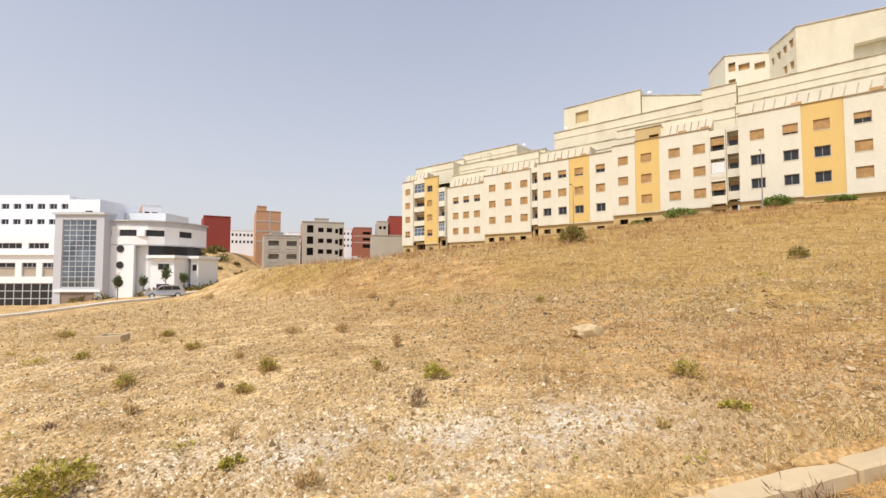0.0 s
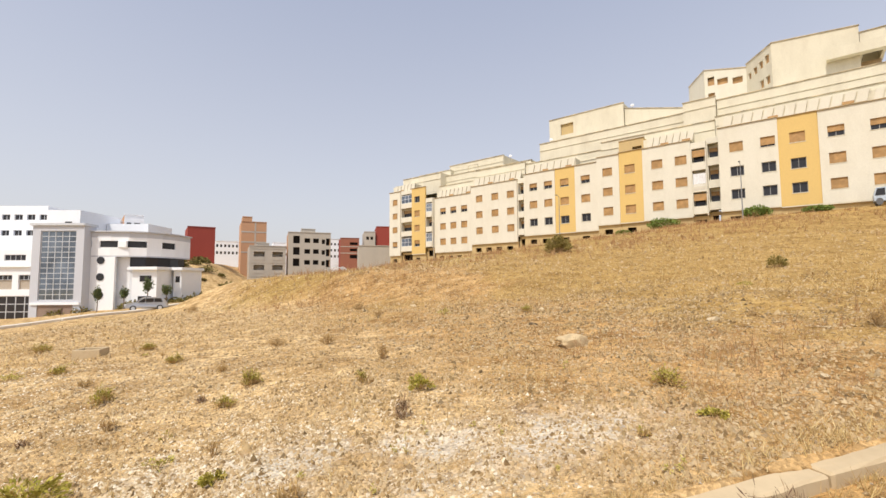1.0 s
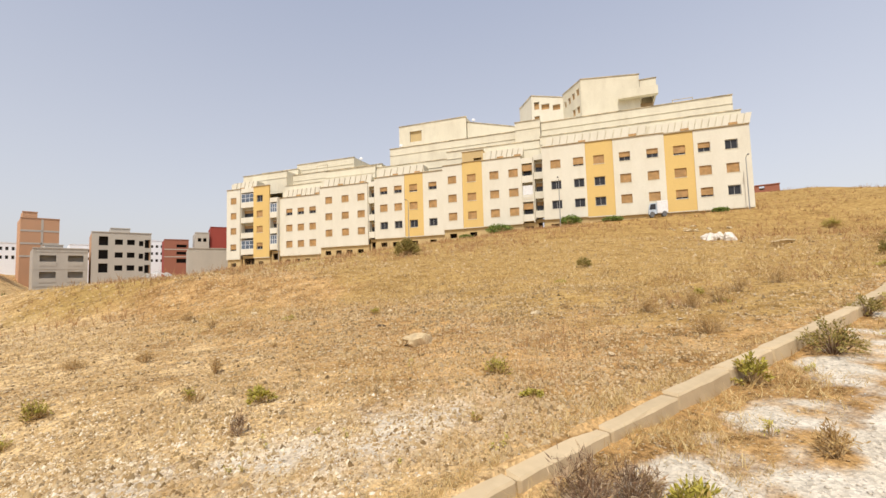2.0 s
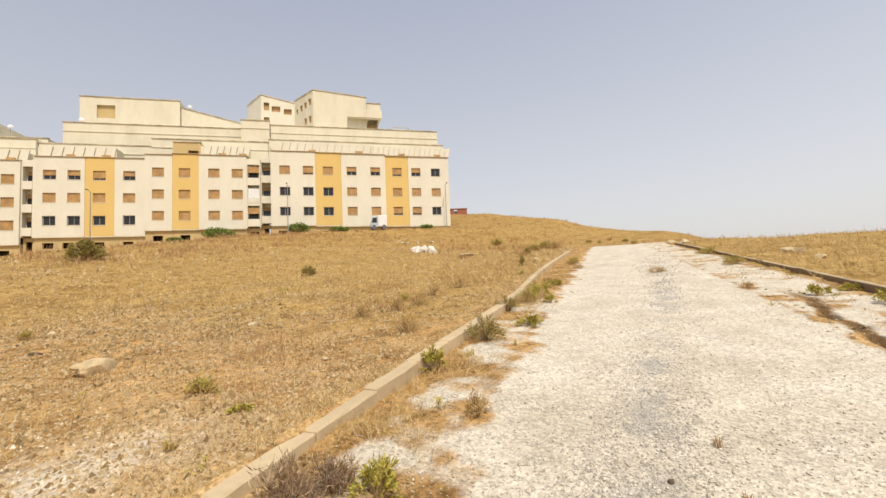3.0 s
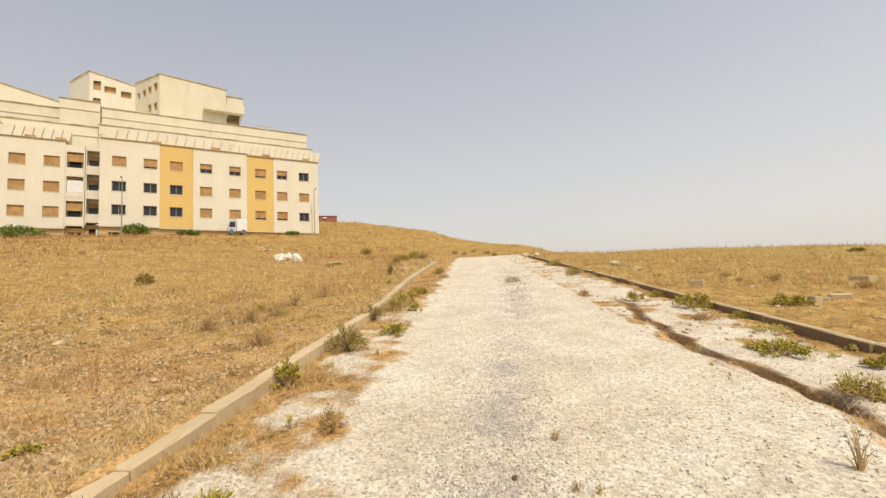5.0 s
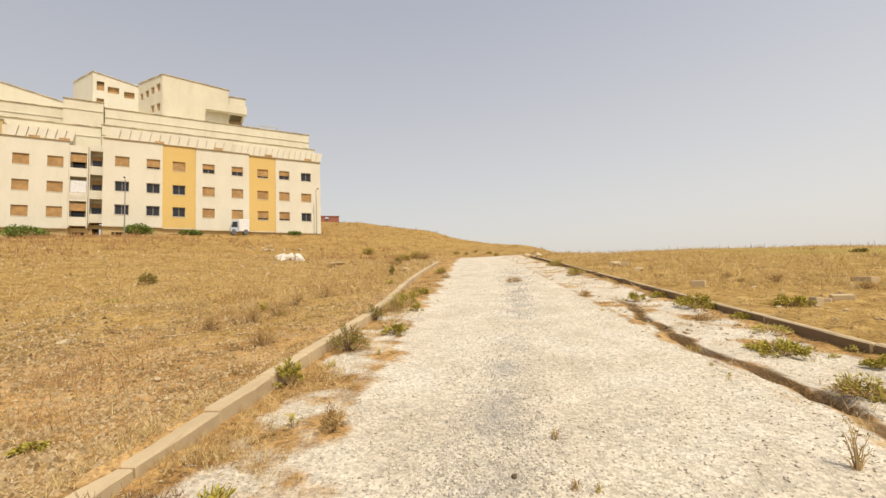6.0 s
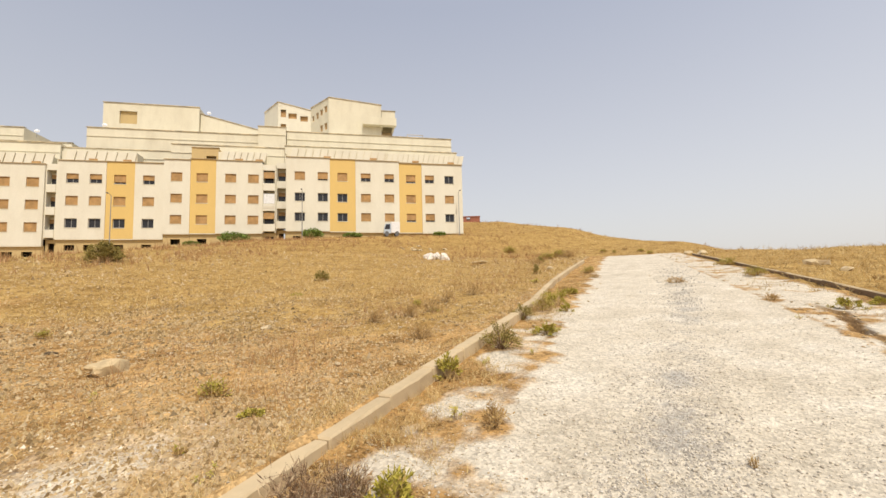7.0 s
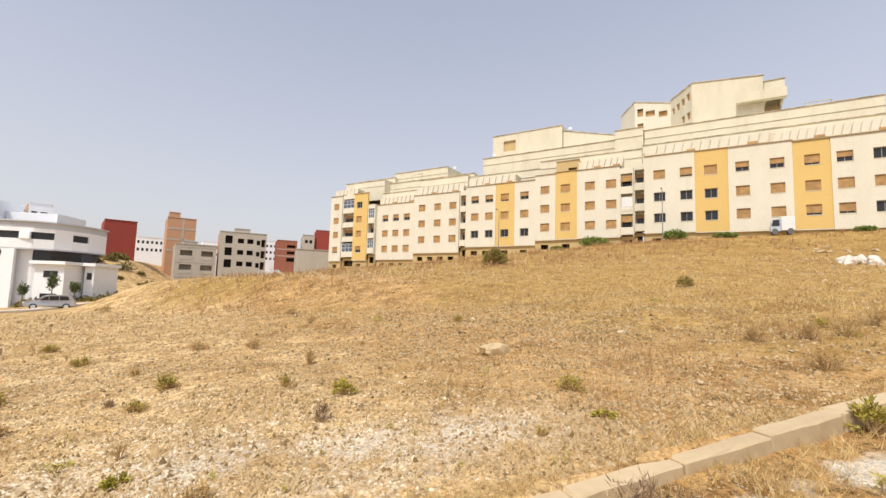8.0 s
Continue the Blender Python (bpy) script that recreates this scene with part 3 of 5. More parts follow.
oblique("tower_side_wall", 63.9, 14.0, 67.15, 9.0, 24.0, 33.9, [(0.08, 0.2, 31.2, 32.2), (0.3, 0.45, 31.3, 32.4), (0.53, 0.68, 31.5, 32.6), (0.76, 0.92, 31.6, 32.8), (0.53, 0.68, 28.6, 29.8), (0.76, 0.92, 28.6, 29.8)], CREAM)
oblique("tower_side_wall", 55.2, 19.5, 58.35, 14.0, 24.0, 34.7, [], WHITE)
part("recess", boxes((58.75, 63.55, 14.36, 14.42, 28.9, 33.2)), SHUTTER, flats)
part("balcony", boxes((72.8, 78.5, 8.0, 8.95, 29.3, 29.55), (72.8, 78.5, 7.9, 8.0, 29.3, 30.6)), CREAM, flats)
part("back_wall", boxes((76.3, 78.2, 12.5, 12.6, 26.0, 29.6)), ROOM, flats)
# raking fins along the terraces
for k0, k1, b, z, step in ((62.0, 75.5, 0.9, 20.75, 1.05), (76.0, 87.2, 0.9, 20.55, 0.8), (52.6, 58.0, 1.6, 20.1, 0.85), (33.4, 41.5, 1.8, 19.45, 1.2), (22.3, 31.2, 1.6, 18.8, 1.1), (13.2, 21.5, 1.9, 17.8, 1.0), (1.0, 6.6, 1.6, 20.3, 1.0)):
    k = k0
    while k < k1:
        fin = prism(bmesh.new(), [(0, 0), (0.86 * step, 0), (0.86 * step + 0.3, 1.35), (0.3, 1.35)], 0, 0.16)
        fin.transform(pose(k, b - 0.55, z + 0.12))
        part("terrace_fin", fin, WHITE, flats)
        k += step
    part("terrace_slab", boxes((k0 - 0.4, k1 + 0.4, b - 0.385, b + 1.55, z - 0.05, z + 1.38)), CREAM, flats)
    for i in range(2):
        kk = k0 + (i + 0.7) * (k1 - k0) / 2
        part("terrace_vent", boxes((kk, kk + 1.0, b - 0.66, b - 0.58, z + 0.10, z + 0.40)), SHUTTER, flats)

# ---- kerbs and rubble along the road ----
# blotched dark brown with the shade of the field wall's sides put into the colour
SHADED_SIDE = painted("shaded_side_concrete", (0.22, 0.15, 0.09), (0.12, 0.08, 0.05), 0.9)
CONCRETE = painted("weathered_concrete", (0.53, 0.415, 0.26), (0.27, 0.19, 0.10), 0.9)
LIMESTONE = varied("pale_limestone", [(0.50, 0.39, 0.23), (0.58, 0.47, 0.31), (0.54, 0.42, 0.25)], 0.95, False)
rng = random.Random(5)


def road_pose(s, n, dz=0.0, turn=0.0, base=None):
    x, y = spot(s, n)
    z = stand(x, y) if base is None else base
    return pose(x, y, z + dz, 0, -math.degrees(math.atan(GRADE)), math.degrees(math.atan2(UY, UX)) + turn)


def kerb_row(name, label, line, s0, s1, length, wide, tall, sink, side):
    row = tagged(new(name), label, "kerb", "", "structure")
    meshes = []
    for v in range(5):
        bm = boxes((0.0005, length - 0.0005 - 0.001 * v, -wide / 2, wide / 2, -sink, tall), bevel=0.02)
        bmesh.ops.subdivide_edges(bm, edges=[e for e in bm.edges if abs(e.verts[0].co.x - e.verts[1].co.x) > length * 0.5], cuts=4)
        for q in bm.verts:
            q.co += Vector((0, rng.uniform(-0.006, 0.006), rng.uniform(-0.008, 0.004)))
        me = bpy.data.meshes.new("kerbstone")
        bm.to_mesh(me)
        bm.free()
        me.materials.append(CONCRETE)
        # field wall: upright long faces get the colour with shade painted in
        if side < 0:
            me.materials.append(SHADED_SIDE)
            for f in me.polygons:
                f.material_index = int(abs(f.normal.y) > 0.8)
        meshes.append(me)
    s = s0
    while s < s1:
        n = float(line(s))
        turn = math.degrees(math.atan2(float(line(s + length)) - n, length))
        x, y = spot(s, n)
        ob = new("kerbstone", rng.choice(meshes))
        base = float(land(np.array([x]), np.array([y]))[0])
        ob.matrix_world = road_pose(s, n + rng.uniform(-0.012, 0.012), rng.uniform(-0.004, 0.004) - (0.07 * min(1.0, max(0.0, (6.0 - s) / 5)) if side > 0 else 0.0), turn + rng.uniform(-0.4, 0.4), base)
        ob.parent = row
        s += length
    return row


kerb_row("kerb_left", "weathered concrete kerb along the gravel road", lambda s: kerb_n(s) + 0.09, 1.2, 33.0, 1.0, 0.18, 0.18, 0.25, 1)
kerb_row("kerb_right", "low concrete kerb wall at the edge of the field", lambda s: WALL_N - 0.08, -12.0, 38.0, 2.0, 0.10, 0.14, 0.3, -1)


def rock_mesh(size, flat, seed, rough=0.22):
    r = random.Random(seed)
    bm = bmesh.new()
    bmesh.ops.create_icosphere(bm, subdivisions=3, radius=1.0)
    for v in bm.verts:
        d = v.co.normalized()
        k = 1 + rough * (noise.noise(d * 1.6 + Vector((seed, 0, 0))) * 1.5 + r.uniform(-0.25, 0.25))
        v.co = d * k
    for _ in range(11):        # broken faces
        cut = Vector((r.gauss(0, 1), r.gauss(0, 1), r.gauss(0, 1))).normalized()
        deep = r.uniform(0.55, 0.9)
        for v in bm.verts:
            over = v.co.dot(cut) - deep
            if over > 0:
                v.co -= cut * over * 0.95
    for v in bm.verts:
        v.co = Vector((v.co.x * size, v.co.y * size * 0.75, v.co.z * size * flat))
    return bm


def rock(s, n, size, flat, seed, label, mat=None, name="rock", turn=0.0):
    x, y = spot(s, n)
    me = bpy.data.meshes.new(name)
    bm = rock_mesh(size, flat, seed)
    bm.to_mesh(me)
    bm.free()
    me.materials.append(mat or LIMESTONE)
    ob = new(name, me)
    ob.matrix_world = pose(x, y, stand(x, y) + size * flat * 0.35, 0, 0, turn)
    return tagged(ob, label, "rock", "loose rocks on the slope")


DARKSTONE = plain("dark_brown_stone", (0.10, 0.07, 0.04), 0.95)
CHALK = plain("chalk_white_rubble", (0.66, 0.60, 0.52), 0.95, 0.0, 0.25, 3.0)
rock(4.37, 6.81, 0.31, 0.5, 3, "ochre limestone boulder lying on dry stony ground", plain("ochre_limestone", (0.46, 0.35, 0.20), 0.95, 0.0, 0.25, 5.0), turn=25)
rock(6.54, 11.99, 0.121, 0.5, 22, "pale stone lying loose on dry ground", turn=74)
rock(7.45, 6.8, 0.1562, 0.5, 23, "pale stone lying loose on dry ground", turn=111)
rock(4.83, 9.27, 0.108, 0.35, 77, "small dark stone on dry ground", DARKSTONE)
rock(4.06, 18.85, 0.1804, 0.5, 25, "pale stone lying loose on dry ground", turn=5)
rock(5.13, 3.35, 0.0704, 0.5, 26, "pale stone lying loose on dry ground", turn=42)
rock(32.92, 9.95, 0.93, 0.22, 9, "flat tan rubble stone on the hillside", turn=15)
rock(24.08, 3.23, 0.2464, 0.5, 31, "pale stone lying loose on dry ground", turn=47)
rock(21.28, -7.15, 0.3806, 0.5, 32, "pale stone lying loose on dry ground", turn=84)
rock(18.13, -6.99, 0.2233, 0.5, 33, "pale stone lying loose on dry ground", turn=121)
rock(8.49, -7.06, 0.0671, 0.5, 38, "pale stone lying loose on dry ground", turn=126)
rock(36.18, -5.72, 0.5049, 0.5, 40, "pale stone lying loose on dry ground", turn=20)
rock(39.96, -5.32, 0.3905, 0.5, 41, "pale stone lying loose on dry ground", turn=57)
rock(12.11, -7.7, 0.0649, 0.5, 42, "pale stone lying loose on dry ground", turn=94)
rock(8.89, -6.17, 0.0583, 0.5, 43, "pale stone lying loose on dry ground", turn=131)
rock(3.23, -0.64, 0.038, 0.35, 77, "small dark stone on dry ground", DARKSTONE)
for i in range(12):
    rock(35.6 + rng.gauss(0, 0.4), 15.0 + rng.gauss(0, 0.45), rng.uniform(0.2, 0.55), rng.uniform(0.7, 1.0), 40 + i, "chalk-white broken rubble dumped on the hillside", CHALK, "rubble", rng.uniform(0, 180))
for i in range(16):
    rock(46 + rng.uniform(-4, 4), 20.5 + rng.uniform(-2, 2), rng.uniform(0.12, 0.45), 0.4, 60 + i, "pale rubble stone near the flats", turn=rng.uniform(0, 180))

# concrete blocks and broken slabs in the field on the right
def slab(name, s, n, l, w, h, turn, label, tilt=0.0):
    x, y = spot(s, n)
    bm = boxes((-l / 2, l / 2, -w / 2, w / 2, -0.05, h), bevel=0.015)
    me = bpy.data.meshes.new(name)
    bm.to_mesh(me)
    bm.free()
    me.materials.append(CONCRETE)
    ob = new(name, me)
    ob.matrix_world = pose(x, y, stand(x, y), tilt, 0, turn)
    return tagged(ob, label, "concrete block")


slab("concrete_block", 12.5, -6.5, 0.34, 0.2, 0.16, 70, "squared pale concrete block lying in the dry field", 0)
slab("concrete_block", 9.14, -7.01, 0.2, 0.16, 0.16, 15, "broken pale concrete block lying in the dry field", 12)
slab("concrete_block", 9.51, -7.38, 0.36, 0.14, 0.06, 62, "broken pale concrete block lying in the dry field", 5)
slab("concrete_block", 9.44, -7.74, 0.36, 0.2, 0.1, 80, "broken pale concrete block lying in the dry field", -4)
slab("concrete_block", 12.77, -10.97, 0.5, 0.3, 0.14, 30, "broken pale concrete block lying in the dry field", 6)
slab("concrete_slab", 21.3, -7.3, 0.8, 0.4, 0.14, 80, "broken slab of concrete behind the kerb wall", 4)

# square inspection chamber of concrete in the slope
bx, by = spot(-6.09, 14.8)
pit = thing("inspection_chamber", pose(bx, by, stand(bx, by), 0, 0, 12) @ Matrix.Diagonal((0.66, 0.66, 0.8, 1)), "open square concrete inspection chamber in the dry slope", "manhole")
for q in ((-0.5, 0.5, -0.45, -0.35, -0.4, 0.30), (-0.5, 0.5, 0.35, 0.45, -0.4, 0.30), (-0.5, -0.4, -0.35, 0.35, -0.4, 0.30), (0.4, 0.5, -0.35, 0.35, -0.4, 0.30)):
    part("chamber_wall", boxes(q, bevel=0.015), CONCRETE, pit)
bx, by = spot(-13.0, 17.5)
pit2 = thing("concrete_cover", pose(bx, by, stand(bx, by), 0, 0, 30), "low concrete chamber cover half buried in straw", "manhole")
part("cover", boxes((-0.8, 0.8, -0.4, 0.4, -0.2, 0.12), bevel=0.02), CONCRETE, pit2)

# ---- the white institute across the valley ----
inst = thing("institute_building", pose(-61.46, 76.0, -4.35), "modern white institute building with glass stairwell and curved wing", "building")


def flat(rows_, name, mat, parent, label=""):
    """Boxes given in world metres, as one part of the institute."""
    bm = boxes(*rows_)
    bm.transform(Matrix.Translation((62.0, -76.0, 4.0)))
    return part(name, bm, mat, parent, label)


def wall_front(name, x0, x1, z0, z1, y, holes, mat, thick=0.35):
    bm = panel(bmesh.new(), x0, x1, z0, z1, y, thick, holes)
    bm.transform(Matrix.Translation((62.0, -76.0, 4.0)))
    return part(name, bm, mat, inst)


def glazed(x0, x1, z0, z1, y, cols, rows_, name="window", bar=0.07, glass=None):
    ob = flat([(x0 + i * (x1 - x0 - bar) / cols, x0 + i * (x1 - x0 - bar) / cols + bar, y, y + 0.09, z0, z1) for i in range(cols + 1)]
              + [(x0 + bar, x1 - bar, y + 0.012, y + 0.08, z0 + j * (z1 - z0 - bar) / rows_, z0 + j * (z1 - z0 - bar) / rows_ + bar) for j in range(rows_ + 1)], name, ALU, inst)
    for i in range(cols):
        for j in range(rows_):
            xa, za = x0 + i * (x1 - x0 - bar) / cols + bar, z0 + j * (z1 - z0 - bar) / rows_ + bar
            g = flat([(xa, xa + (x1 - x0 - bar) / cols - bar, y + 0.04, y + 0.06, za, za + (z1 - z0 - bar) / rows_ - bar)], "pane", glass or GLASS, ob)
    return ob


# back wing with two rows of small windows
holes = [(-84.3 + 2.27 * i, -82.8 + 2.27 * i, z - 0.55, z + 0.5) for i in range(6) for z in (14.1, 11.15)]
wall_front("wall", -100.0, -71.9, 6.0, 16.2, 84.0, holes, PURE)
# dark sheet painted as room shade behind the openings
flat([(-99.6, -72.25, 84.6, 84.7, 9.0, 16.0)], "room_shade_sheet", DARK, inst)
for x0, x1, z0, z1 in holes:
    glazed(x0, x1, z0, z1, 84.2, 2, 1)
flat([(-72.3, -71.9, 84.36, 100, 6, 16.2), (-100, -72.3, 84.36, 100, 15.6, 15.8)], "side_wall", PURE, inst)
flat([(-69.5, -63.6, 81.5, 92, 4, 15.0)], "stair_head", PURE, inst)
flat([(-66.2, -65.0, 81.4, 81.49, 11.9, 12.9)], "window", GLASS, inst)
flat([(-63.5, -55.5, 88, 96, 2, 13.3)], "roof_storey", PURE, inst)
# front of the left wing
bands = [(-77.2, -72.5, 5.6, 6.6), (-71.4, -67.9, 5.6, 6.6)]
opens = [(-78.6, -73.5, 0.8, 3.2), (-72.4, -69.9, 0.8, 3.2), (-68.9, -66.6, 0.8, 3.2)]
wall_front("wall", -96.0, -65.9, -0.3, 7.5, 76.0, bands + opens, PURE)
flat([(-96.0, -65.9, 75.6, 75.99, 4.5, 4.75)], "ledge", PURE, inst)
flat([(-96.0, -65.9, 76.36, 84.0, 7.0, 7.2)], "terrace", GREY, inst)
for x0, x1, z0, z1 in bands:
    glazed(x0, x1, z0, z1, 76.15, 4, 1)
for x0, x1, z0, z1 in opens:
    flat([(x0, x1, 76.30, 76.34, z0, z0 + 1.55)], "blind", plain("beige_blind", (0.42, 0.36, 0.29), 0.8), inst)
    glazed(x0, x1, z0 + 1.55, z1, 76.15, 3, 1)
glazed(-79.6, -66.2, -4.3, -0.3, 76.1, 9, 3, "curtain_wall", 0.12)
flat([(-96, -66.0, 77.0, 77.1, -6, 7.0)], "room_shade_sheet", DARK, inst)
flat([(-96, -65.9, 75.7, 77, -7, -4.3)], "base_wall", PURE, inst)
# glass stairwell
flat([(-65.6, -64.3, 74.4, 77.0, -4.3, 11.3), (-58.6, -57.3, 74.4, 77.0, -4.3, 11.3), (-64.3, -58.6, 74.4, 77.0, 10.45, 11.3), (-64.3, -58.6, 74.4, 77, -1.5, -1.0)], "stair_frame", GREY, inst)
flat([(-65.9, -57.1, 74.1, 77.2, 11.304, 11.7)], "roof_edge", ALU, inst)
glazed(-64.29, -58.61, -0.99, 10.44, 74.55, 5, 13, "stair_glazing", 0.10, BLUEGLASS)
flat([(-65.3, -57.5, 74.2, 74.39, -1.75, -1.35)], "ledge", PURE, inst)
flat([(-65.5, -57.6, 74.5, 74.9, -6.0, -1.76)], "base_wall", plain("brown_stone_cladding", (0.26, 0.19, 0.15), 0.8), inst)
# curved wing
CURVE = [(-57.3, 76.0), (-54.2, 76.0), (-51.4, 76.5), (-49.2, 77.8), (-47.8, 79.8), (-47.0, 82.5), (-46.8, 85.0), (-47.0, 87.5)]


def ribbon(name, z0, z1, inset, thick, mat, pieces=None, parent=None, label=""):
    """A wall that follows the wing's curve."""
    pts = []
    for i, p in enumerate(CURVE):
        a_, b_ = Vector(CURVE[max(i - 1, 0)]), Vector(CURVE[min(i + 1, len(CURVE) - 1)])
        t_ = (b_ - a_).normalized()
        nrm = Vector((-t_.y, t_.x))
        pts.append((Vector(p) + nrm * inset, Vector(p) + nrm * (inset + thick)))
    runs, last = [], None
    for i in (pieces or range(len(pts) - 1)):
        if last is not None and i == last + 1:
            runs[-1].append(i + 1)
        else:
            runs.append([i, i + 1])
        last = i
    for run in runs:
        bm = bmesh.new()
        rings = [[bm.verts.new((*pts[i][0], z0)), bm.verts.new((*pts[i][1], z0)), bm.verts.new((*pts[i][1], z1)), bm.verts.new((*pts[i][0], z1))] for i in run]
        for r0, r1 in zip(rings, rings[1:]):
            for j in range(4):
                bm.faces.new((r0[j], r0[(j + 1) % 4], r1[(j + 1) % 4], r1[j]))
        bm.faces.new(rings[0][::-1])
        bm.faces.new(rings[-1])
        bmesh.ops.recalc_face_normals(bm, faces=bm.faces)
        bm.transform(Matrix.Translation((62.0, -76.0, 4.0)))
        part(name, bm, mat, parent or inst, label)


ribbon("roof_band", 9.5, 10.4, 0.0, 0.4, GREY)
ribbon("roof_rim", 10.404, 10.6, -0.35, 0.9, GREY)
ribbon("wall_band", 6.4, 7.8, 0.0, 0.4, PURE)
ribbon("wall_band", 8.9, 9.496, 0.0, 0.4, PURE)
ribbon("wall_band", 7.804, 8.896, 0.0, 0.4, PURE, (3, 5, 6))
ribbon("ribbon_glazing", 7.804, 8.896, 0.2, 0.05, GLASS, (0, 1, 2, 4))
flat([(-57.2, -55.9, 76.01, 76.4, 7.804, 8.896)], "wall_band", PURE, inst)
flat([(-53.0, -51.6, 76.1, 76.5, 7.804, 8.896)], "wall_band", PURE, inst)
ribbon("soffit", 6.2, 6.396, 0.0, 6.0, GREY)
ribbon("roof_slab", 9.2, 9.4, 0.5, 8.0, GREY)
ribbon("rear_wall", -5.0, 6.196, 1.2, 0.3, PURE)
ribbon("recess_glazing", 4.2, 6.19, 1.0, 0.08, GLASS, (2, 3, 4, 5, 6))
for z in (5.6, 2.8, -0.2):
    bmw = bmesh.new()
    bmesh.ops.create_cone(bmw, cap_ends=True, segments=24, radius1=0.62, radius2=0.62, depth=0.12, matrix=pose(-55.6, 75.97, z, 90))
    bmw.transform(Matrix.Translation((62, -76, 4)))
    part("porthole", bmw, GLASS, inst, "dark round window")
flat([(-57.6, -53.3, 76.02, 76.5, -5.5, 6.196)], "wall_panel", PURE, inst)
flat([(-50.9, -46.8, 76.9, 82, -5.0, 4.0)], "projecting_bay", PURE, inst)
flat([(-51.3, -46.4, 76.2, 82.2, 4.004, 4.5)], "balcony_slab", PURE, inst)
flat([(-49.6, -47.7, 76.82, 76.899, 2.0, 3.0)], "window", GLASS, inst)
flat([(-49.8, -47.6, 76.82, 76.899, -1.6, -0.5)], "window", GLASS, inst)
flat([(-46.3, -44.9, 81.0, 88, -5.0, 4.0)], "projecting_bay", PURE, inst)
flat([(-46.6, -44.5, 80.4, 88.2, 4.004, 4.5)], "balcony_slab", PURE, inst)
flat([(-45.9, -45.2, 80.92, 80.999, 1.8, 2.9)], "window", GLASS, inst)


def street_tree(x, y, tall, seed):
    gen_ = np.random.default_rng(seed)
    z = stand(x, y)
    ob = thing("young_tree", pose(x, y, z), "slim young street tree with a small dark crown", "tree", "street trees by the institute")
    bm = bmesh.new()
    tube(bm, [(0, 0, -0.2), (0.04, 0.02, tall * 0.4), (0.0, 0.05, tall * 0.85)], [0.09, 0.07, 0.03], 7)
    for j in range(7):
        a_ = j * 0.9
        tube(bm, [(0.02, 0.02, tall * (0.5 + 0.04 * j)), (0.6 * math.cos(a_), 0.6 * math.sin(a_), tall * (0.65 + 0.04 * j))], [0.04, 0.012], 5)
    part("trunk", bm, BARK_T, ob)
    c = gen_.normal(0, 1, (500, 3))
    c /= np.linalg.norm(c, axis=1)[:, None]
    c = c * gen_.uniform(0.4, 1.0, (500, 1)) * np.array([0.6, 0.6, tall * 0.25]) * (1 + 0.3 * np.sin(5 * c[:, :1] + seed)) + np.array([0, 0, tall * 0.75])
    tri = np.stack([c, c + gen_.normal(0, 0.16, (500, 3)), c + gen_.normal(0, 0.16, (500, 3))], 1).reshape(-1, 3)
    cr = link_mesh("crown", tri, np.arange(1500).reshape(-1, 3), TREE_LEAF)
    cr.parent = ob


BARK_T = plain("young_bark", (0.16, 0.12, 0.09), 0.95)
TREE_LEAF = varied("street_tree_leaf", [(0.07, 0.10, 0.04), (0.11, 0.14, 0.06), (0.15, 0.17, 0.08)])
for x, y, tall, seed in ((-51.2, 70.3, 4.0, 1), (-47.4, 70.6, 3.3, 2), (-44.2, 71.2, 4.4, 3), (-40.6, 70.0, 3.2, 4)):
    street_tree(x, y, tall, seed)

# pale kerb strip of the street below the institute
street = tagged(new("street_kerb"), "pale concrete kerb of the street below the institute", "kerb", "", "structure")
PALE = painted("pale_concrete", (0.62, 0.56, 0.47), (0.42, 0.37, 0.30), 0.4)
line = [(-44.0, 38.5), (-33.5, 47.0), (-29.3, 50.2), (-24.9, 53.5), (-21.6, 59.0), (-18.5, 66.0), (-14.5, 76.0)]
for (s0, n0), (s1, n1) in zip(line, line[1:]):
    steps = 5
    for j in range(steps):
        xa, ya = spot(s0 + (s1 - s0) * j / steps, n0 + (n1 - n0) * j / steps)
        xb, yb = spot(s0 + (s1 - s0) * (j + 1) / steps, n0 + (n1 - n0) * (j + 1) / steps)
        za, zb = stand(xa, ya), stand(xb, yb)
        l_seg = math.hypot(xb - xa, yb - ya)
        bm = boxes((0, l_seg - 0.02, -0.5, 0.5, -0.4, 0.28), bevel=0.03)
        me = bpy.data.meshes.new("kerbstone")
        bm.to_mesh(me)
        bm.free()
        me.materials.append(PALE)
        ob = new("kerbstone", me)
        ob.matrix_world = pose(xa, ya, za, 0, -math.degrees(math.atan2(zb - za, l_seg)), math.degrees(math.atan2(yb - ya, xb - xa)))
        ob.parent = street


